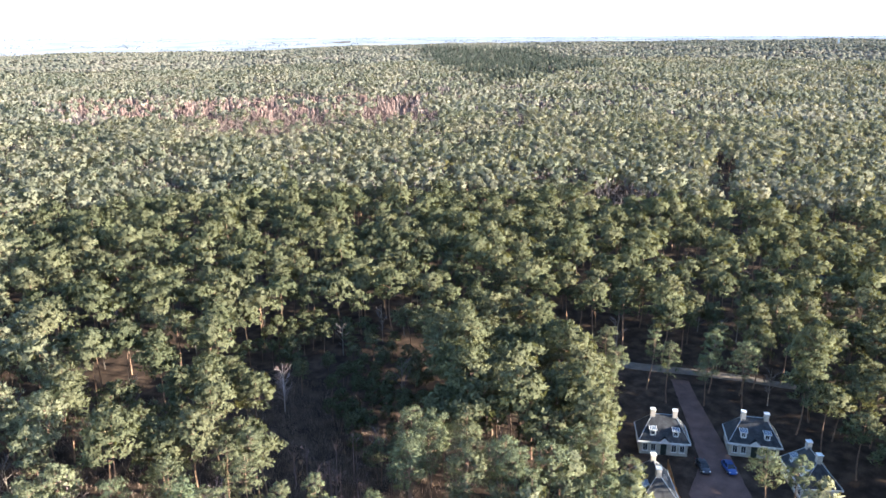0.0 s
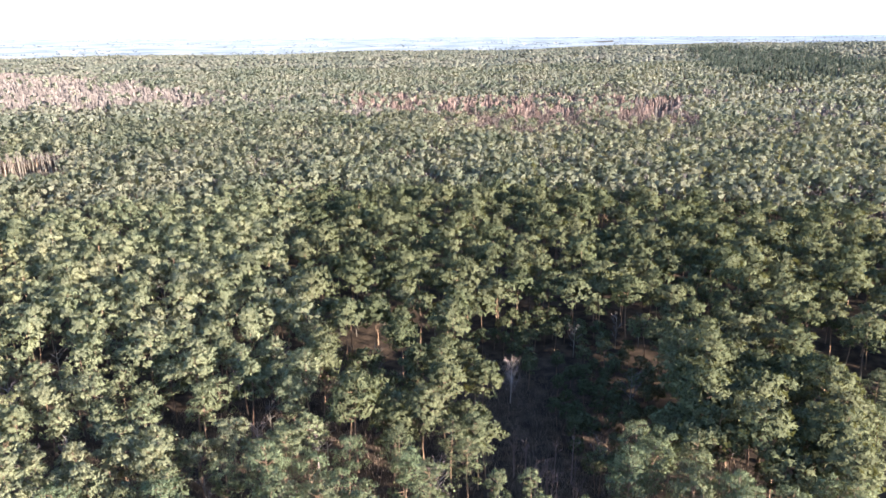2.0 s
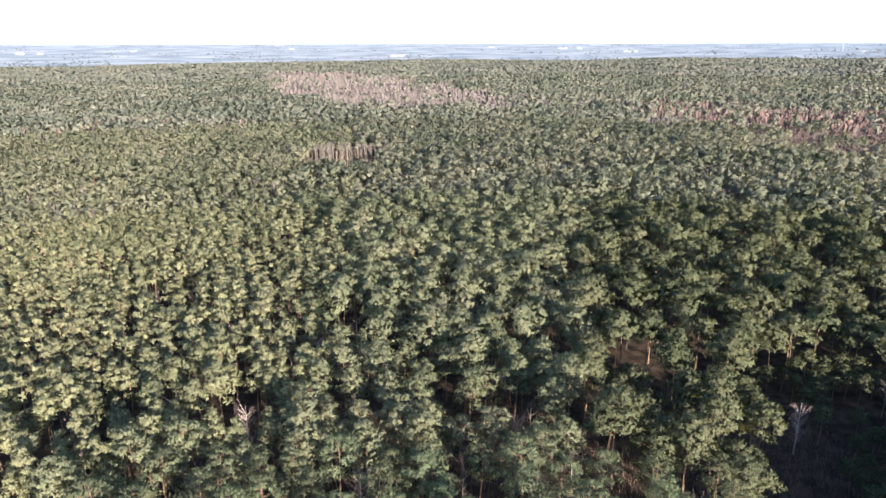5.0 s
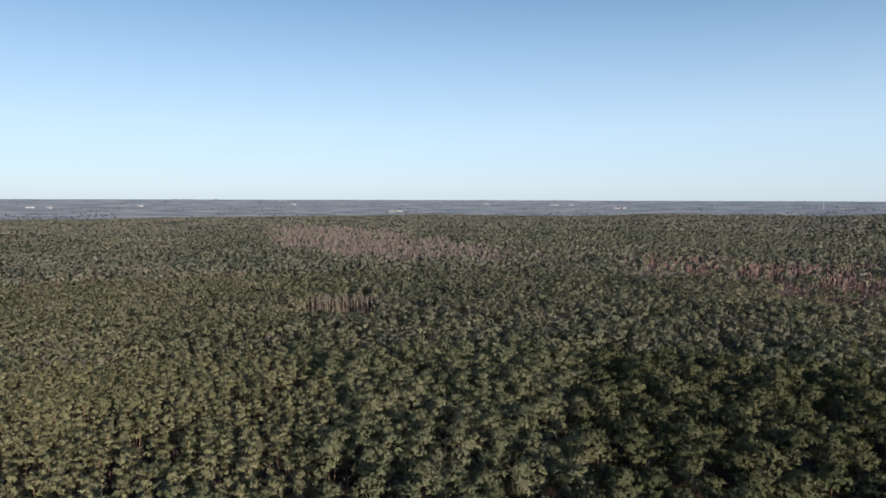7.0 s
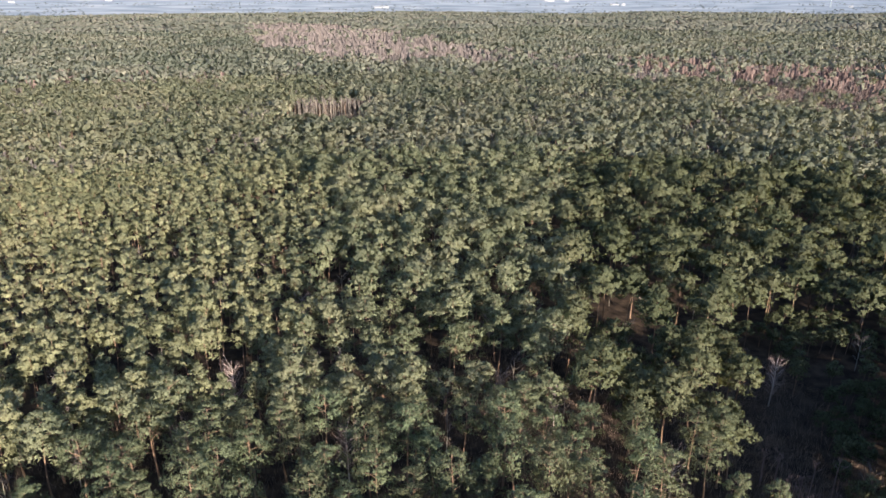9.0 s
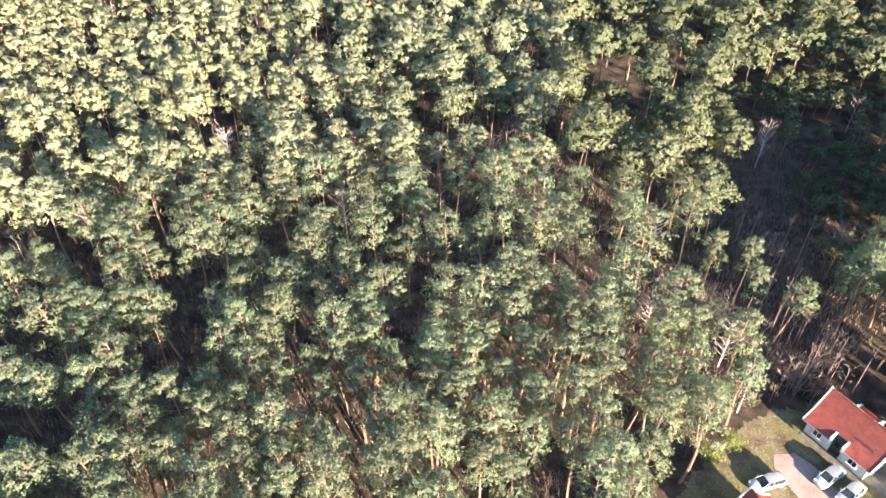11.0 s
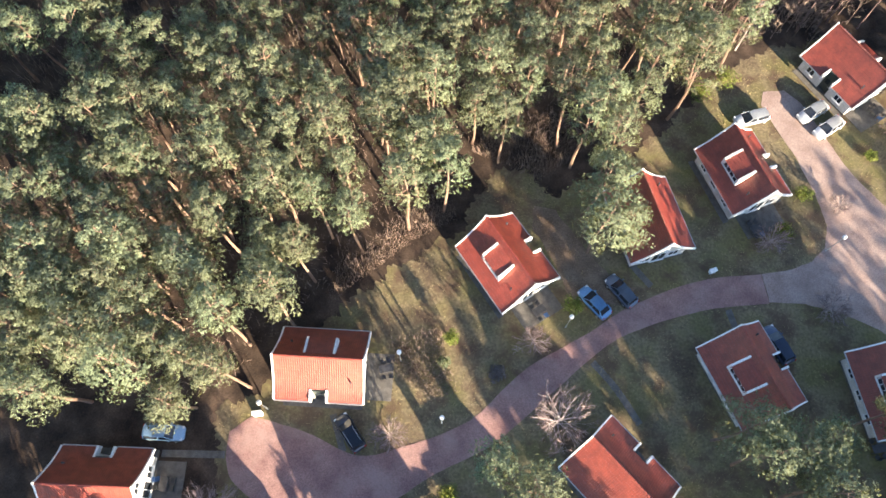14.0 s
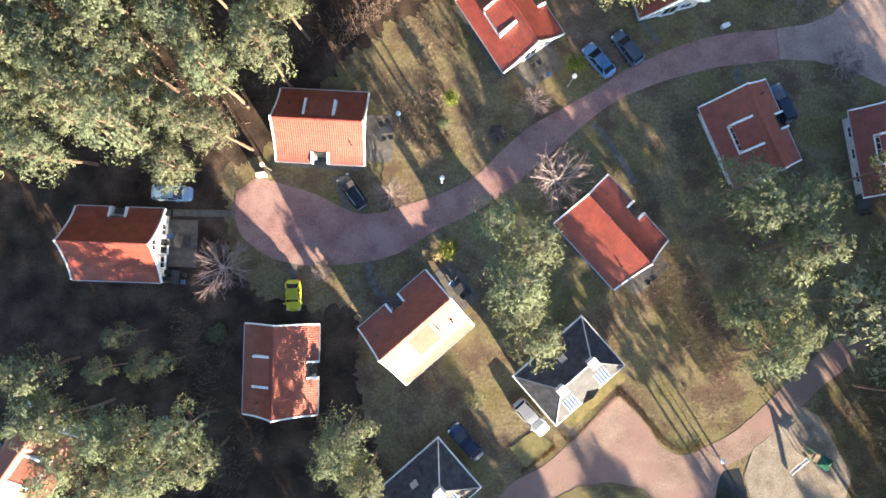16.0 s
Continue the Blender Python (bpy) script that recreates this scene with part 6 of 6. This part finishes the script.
def cabinet(label, w, d, h):
    t = thing("utility_cabinet", label, "cabinet")
    bm = bmesh.new()
    box(bm, -w / 2, -d / 2, 0.0, w / 2, d / 2, h, bevel=0.03)
    b = part("body", bm, M_WHITE, t)
    bm = bmesh.new()
    box(bm, -w / 2 - 0.05, -d / 2 - 0.05, h, w / 2 + 0.05, d / 2 + 0.05, h + 0.07, bevel=0.02)
    part("lid", bm, M_WHITE, t)
    bm = bmesh.new()
    box(bm, 0.1, -d / 2 - 0.03, h * 0.5, 0.14, -d / 2, h * 0.62)
    part("handle", bm, M_METAL, b)
    return t


cabinet("white utility cabinet at the lane end", 0.95, 0.4, 1.25).matrix_basis = turned(-19.6, 11.4, 8)
cabinet("pale grey utility cabinet on grass", 0.8, 0.4, 0.7).matrix_basis = turned(31.8, 28.2, 20)


def plank_fence(x0, y0, x1, y1):
    t = thing("plank_fence", "new orange brown wooden fence beside the drive", "fence")
    d = math.hypot(x1 - x0, y1 - y0)
    n = max(2, int(d / 1.8))
    for k in range(n + 1):
        bm = bmesh.new()
        box(bm, k * d / n - 0.06, -0.06, 0, k * d / n + 0.06, 0.06, 1.9, bevel=0.01)
        part("post", bm, M_PLANK, t)
    for k in range(n):
        for j in range(6):
            bm = bmesh.new()
            box(bm, k * d / n + 0.06, -0.02, 0.12 + j * 0.28, (k + 1) * d / n - 0.06, 0.02, 0.38 + j * 0.28)
            part("board", bm, M_PLANK, t)
    t.matrix_basis = turned(x0, y0, math.degrees(math.atan2(y1 - y0, x1 - x0)))


plank_fence(104.9, 56.6, 98.5, 51.2)
plank_fence(98.3, 51.0, 94.6, 47.2)


# ---- climbing frame with a slide ----
def climbing_frame():
    t = thing("climbing_frame", "wooden climbing frame with green roofs and slide", "climbing frame")
    for x in (-1.6, -0.2, 1.2):
        for y in (-0.65, 0.65):
            bm = bmesh.new()
            tube(bm, [(x, y, 0), (x, y, 2.9 if x > -1 else 2.2)], [0.06, 0.05], 6)
            part("post", bm, M_WOOD, t)
    for x0, x1, z in ((-1.6, -0.2, 1.1), (-0.2, 1.2, 1.5)):
        bm = bmesh.new()
        for k in range(8):
            xa = x0 + k * (x1 - x0) / 8
            box(bm, xa + 0.01, -0.65, z - 0.05, xa + (x1 - x0) / 8 - 0.01, 0.65, z)
        part("platform", bm, M_WOOD, t)
    bm = bmesh.new()
    apex = bm.verts.new((0.5, 0, 3.75))
    ring = [bm.verts.new(p) for p in ((-0.45, -0.9, 2.85), (1.45, -0.9, 2.85), (1.45, 0.9, 2.85), (-0.45, 0.9, 2.85))]
    for k in range(4):
        bm.faces.new((ring[k], ring[(k + 1) % 4], apex))
    bmesh.ops.solidify(bm, geom=bm.faces[:], thickness=0.05)
    part("roof", bm, M_GREEN, t, "green pyramid roof panel")
    bm = bmesh.new()
    box(bm, -1.7, 0.6, 1.1, -0.2, 0.68, 1.9)
    box(bm, -1.7, -0.68, 1.1, -0.2, -0.6, 1.9)
    part("side_panel", bm, M_GREEN, t, "green side panel")
    bm = bmesh.new()                                          # slide trough
    rows = []
    for k in range(9):
        u = k / 8
        y, z = -0.7 - 3.2 * u, 1.35 * (1 - u) ** 1.15 + 0.25
        rows.append([bm.verts.new((-0.9 + x, y, z + h)) for x, h in ((-0.32, 0.18), (-0.26, 0), (0.26, 0), (0.32, 0.18))])
    for r0, r1 in zip(rows, rows[1:]):
        for k in range(3):
            bm.faces.new((r0[k], r0[k + 1], r1[k + 1], r1[k]))
    bmesh.ops.solidify(bm, geom=bm.faces[:], thickness=0.03)
    part("slide", bm, M_LENS, t, "pale grey slide trough")
    bm = bmesh.new()
    for s in (-0.35, 0.35):
        tube(bm, [(2.5, s, 0.0), (1.25, s, 1.55)], [0.045, 0.045], 5)
    for k in range(5):
        u = (k + 0.5) / 5
        tube(bm, [(2.5 - 1.25 * u, -0.35, 1.55 * u), (2.5 - 1.25 * u, 0.35, 1.55 * u)], [0.03, 0.03], 5)
    part("ladder", bm, M_WOOD, t)
    return t


climbing_frame().matrix_basis = turned(40.3, -19.2, -34) @ Matrix.Diagonal((0.74, 0.74, 0.92, 1.0))


# ---- bare garden trees and shrubs ----
def bare_tree(k, seed, height, width, label):
    t = thing("bare_tree", label, "tree", "leafless garden trees")
    wood, twig = spreading_shape(seed, height, width)
    for nm, tri, mat in (("trunk", wood, M_BIRCH), ("twig", twig, M_SPRAY)):
        o = new(nm, soup(nm, tri, (mat,)))
        o.parent = t
    return t


for k, (x, y, h, w) in enumerate(((12.4, 10.5, 8.0, 7.2), (-23.0, 1.2, 5.5, 6.8), (-5.3, 9.2, 3.2, 4.0), (10.3, 19.4, 3.2, 3.6), (-12.6, 1.0, 2.6, 3.0), (44.2, 23.4, 3.4, 4.2), (38.6, 31.6, 3.0, 4.0), (57.0, 46.5, 4.0, 4.0), (47.8, 36.5, 2.6, 2.8), (98, 70, 7, 4.5))):
    bare_tree(k, 300 + k, h, w, "leafless pale birch with fine spreading twigs").matrix_basis = turned(x, y, k * 40)


def shrub(seed, w, h, mat, label):
    g = np.random.default_rng(seed)
    t = thing("shrub", label, "shrub", "garden shrubs")
    leaf, wood = [], []
    for i in range(9):
        a, d = i * 2.4, w * 0.32 * math.sqrt((i + 0.3) / 9)
        c = np.array([math.cos(a) * d, math.sin(a) * d, h * g.uniform(0.45, 0.72)])
        wood.append(prism((0, 0, 0), c, 0.03, 0.012, 3))
        v = unit(g.normal(size=(95, 3)))
        v[:, 2] = np.abs(v[:, 2]) * np.where(g.random(95) < 0.8, 1, -1)
        leaf.append(tufts(g, c + v * np.array([w * 0.25, w * 0.25, h * 0.36]) * g.uniform(0.6, 1.1, (95, 1)), v, 0.26))
    for nm, tri, m in (("stem", np.concatenate(wood), M_BARK), ("foliage", np.concatenate(leaf), mat)):
        o = new(nm, soup(nm, tri, (m,)))
        o.parent = t
    return t


for k, (x, y, w, h, m, lab) in enumerate(((3.4, -12.9, 2.9, 2.6, M_NEEDLE, "rounded evergreen shrub on grass"), (0.9, 3.3, 2.6, 1.3, M_SHRUB, "low green shrub beside the lane"), (1.2, 19.6, 2.0, 3.4, M_SHRUB, "upright yellow green conifer"),
                                          (14.9, 23.6, 2.6, 2.2, M_SHRUB, "rounded green shrub near a parked car"), (44.0, 38.0, 2.4, 1.6, M_SHRUB, "low evergreen shrub by the drive"), (0.4, 17.2, 1.6, 1.2, M_NEEDLE, "small grey green shrub"),
                                          (-24.2, -6.0, 2.4, 1.4, M_NEEDLE, "dark low shrub among pines"), (33.4, 52.6, 4.0, 2.2, M_SHRUB, "sunlit green bush at the wood edge"), (37.0, 54.8, 3.6, 2.0, M_SHRUB, "sunlit green bush at the wood edge"),
                                          (53.6, 43.6, 1.8, 1.2, M_SHRUB, "small green shrub by the drive"), (41.0, 33.4, 2.6, 1.0, M_SHRUB, "low green shrub beside the terrace"), (-0.8, 2.6, 1.8, 1.0, M_STRAW, "dry ornamental grass clump"), (6.2, 16.0, 2.2, 0.9, M_TWIG, "low brown twiggy shrub"))):
    shrub(400 + k, w, h, m, lab).matrix_basis = turned(x, y, k * 31)


def blades(name, outline, count, h0, h1, mat, label, category, seed, wide=0.03, bend=0.3, holes=()):
    """Stalks standing over an outline."""
    g = np.random.default_rng(seed)
    xs, ys = [p[0] for p in outline], [p[1] for p in outline]
    x, y = g.uniform(min(xs), max(xs), count), g.uniform(min(ys), max(ys), count)
    ok = inside(x, y, outline)
    for hole in holes:
        ok &= ~inside(x, y, hole)
    x, y = x[ok], y[ok]
    n = len(x)
    p = np.stack([x, y, np.zeros(n)], -1)
    q = p + np.concatenate([g.normal(0, bend, (n, 2)), g.uniform(h0, h1, (n, 1))], 1)
    w = unit(np.concatenate([g.normal(size=(n, 2)), np.zeros((n, 1))], 1)) * wide
    tagged(new(name, soup(name, np.stack([p - w, p + w, q], 1), (mat,))), label, category, kind="stuff")


for k, bed in enumerate(([(13.2, -15.6), (14.2, -16.4), (20.4, -10.9), (19.4, -9.8)], [(7.6, -18.4), (9.4, -20.6), (12.4, -18.0), (10.2, -16.6)])):
    slab("grass_bed", bed, -0.05, 0.10 + 0.004 * k, M_SEDGE, "bed of clipped yellow green grass", "bed", rough_edge=0.08, step=0.4, seed=30 + k)
    blades("dry_hedge", bed, 2600, 0.12, 0.3, M_SEDGE, "strip of yellow green coloured ornamental grass", "hedge", 1 + k, 0.03, 0.12)
def hedge_row(line, half, h0, h1, mat, label, seed):
    """A low clipped hedge along a line, as upright shoots."""
    pts = smooth_line(line, 4)
    edge = []
    for s in (1, -1):
        row = []
        for k, p in enumerate(pts):
            d = (pts[min(k + 1, len(pts) - 1)] - pts[max(k - 1, 0)]).normalized()
            row.append((p.x - d.y * half * s, p.y + d.x * half * s))
        edge.append(row)
    blades("hedge", edge[0] + edge[1][::-1], 7000, h0, h1, mat, label, "hedge", seed, 0.022, 0.1)


hedge_row([(19.4, -12.1), (21.1, -13.7), (23.2, -16.1), (24.5, -17.8), (25.9, -18.6), (27.2, -18.6), (28.7, -17.9)], 0.3, 0.3, 0.6, M_RUST, "low straw brown clipped hedge round the forecourt", 51)
hedge_row([(13.3, -16.8), (14.4, -17.5), (17.6, -14.6), (20.2, -12.0)], 0.22, 0.12, 0.3, M_RUST, "border of rusty fallen leaves along a bed", 52)
hedge_row([(8.8, -21.0), (11.0, -19.4), (12.6, -18.2)], 0.25, 0.12, 0.3, M_RUST, "border of rusty fallen leaves along a bed", 53)
# brown scrub at the edges of the wood
for k, (outline, n, m) in enumerate((
        ([(30, 52), (36, 58), (44, 63), (52, 69), (60, 70), (70, 90), (60, 96), (50, 84), (40, 70), (32, 62)], 16000, M_SCRUB),
        ([(-13, 24), (-8, 28), (-3, 32), (2, 35), (0, 39), (-6, 34), (-12, 29)], 5000, M_SCRUB),
        ([(4, 44), (12, 40), (20, 46), (14, 50), (6, 48)], 4000, M_SCRUB),
        ([(-30, -3), (-24, -4), (-19, -16), (-22, -26), (-30, -26), (-28, -12)], 1500, M_SCRUB),
        ([(22, 6), (25, 4), (34, -8), (30, -12), (24, -4)], 5000, M_SCRUB),
        ([(43, 92), (48, 84), (60, 90), (69, 118), (67, 146), (57, 141), (52, 112)], 7000, M_SCRUB),
        ([(-6, 20), (0, 21), (2, 14), (-1, 13), (-5, 16)], 1600, M_SCRUB),
        ([(44, -14), (52, -8), (60, -20), (56, -30), (46, -26)], 4000, M_SCRUB),
        ([(-106, 398), (-64, 392), (-54, 440), (-56, 468), (-110, 470)], 5000, M_SCRUB))):
    blades("brown_scrub", outline, int(n * (1.5 if k != 8 else 1)), 0.4, 1.7, m, "tangled brown leafless undergrowth", "scrub", 10 + k, 0.02 if k != 8 else 0.25, 0.35)
STAND = [(-70, 14), (-41, 14), (-24, 14), (-15, 24), (-3, 34), (5, 44), (20, 46), (35, 58), (52, 70), (95, 80), (70, 140), (20, 150), (-60, 130), (-90, 60)]
blades("brown_scrub", STAND, 70000, 0.5, 2.0, M_SCRUB, "tangled brown leafless undergrowth", "scrub", 60, 0.03, 0.45)
# tussocks on the lawns, clear of lanes, paving and floors
HARD = [LANE_LOW + LANE_UP[::-1], LOW_A + LOW_B, PALE_LANE, SAND, POND]
for x, y, a in COTTAGES:
    HARD.append([tuple((turned(x, y, a) @ Vector(p)).xy) for p in ((-7.4, -4.7, 0), (7.4, -4.7, 0), (7.4, 4.6, 0), (-7.4, 4.6, 0))])
HARD += [[tuple((turned(x, y, 41) @ Vector(p)).xy) for p in ((-4.5, -3.1, 0), (4.5, -3.1, 0), (4.5, 3.1, 0), (-4.5, 3.1, 0))] for x, y in ((13.6, -9.7), (-1.6, -22.4))]
blades("grass_tufts", LAWN, 70000, 0.08, 0.2, M_STRAW, "rough tufts of dry winter grass", "grass", 40, 0.045, 0.1, HARD)
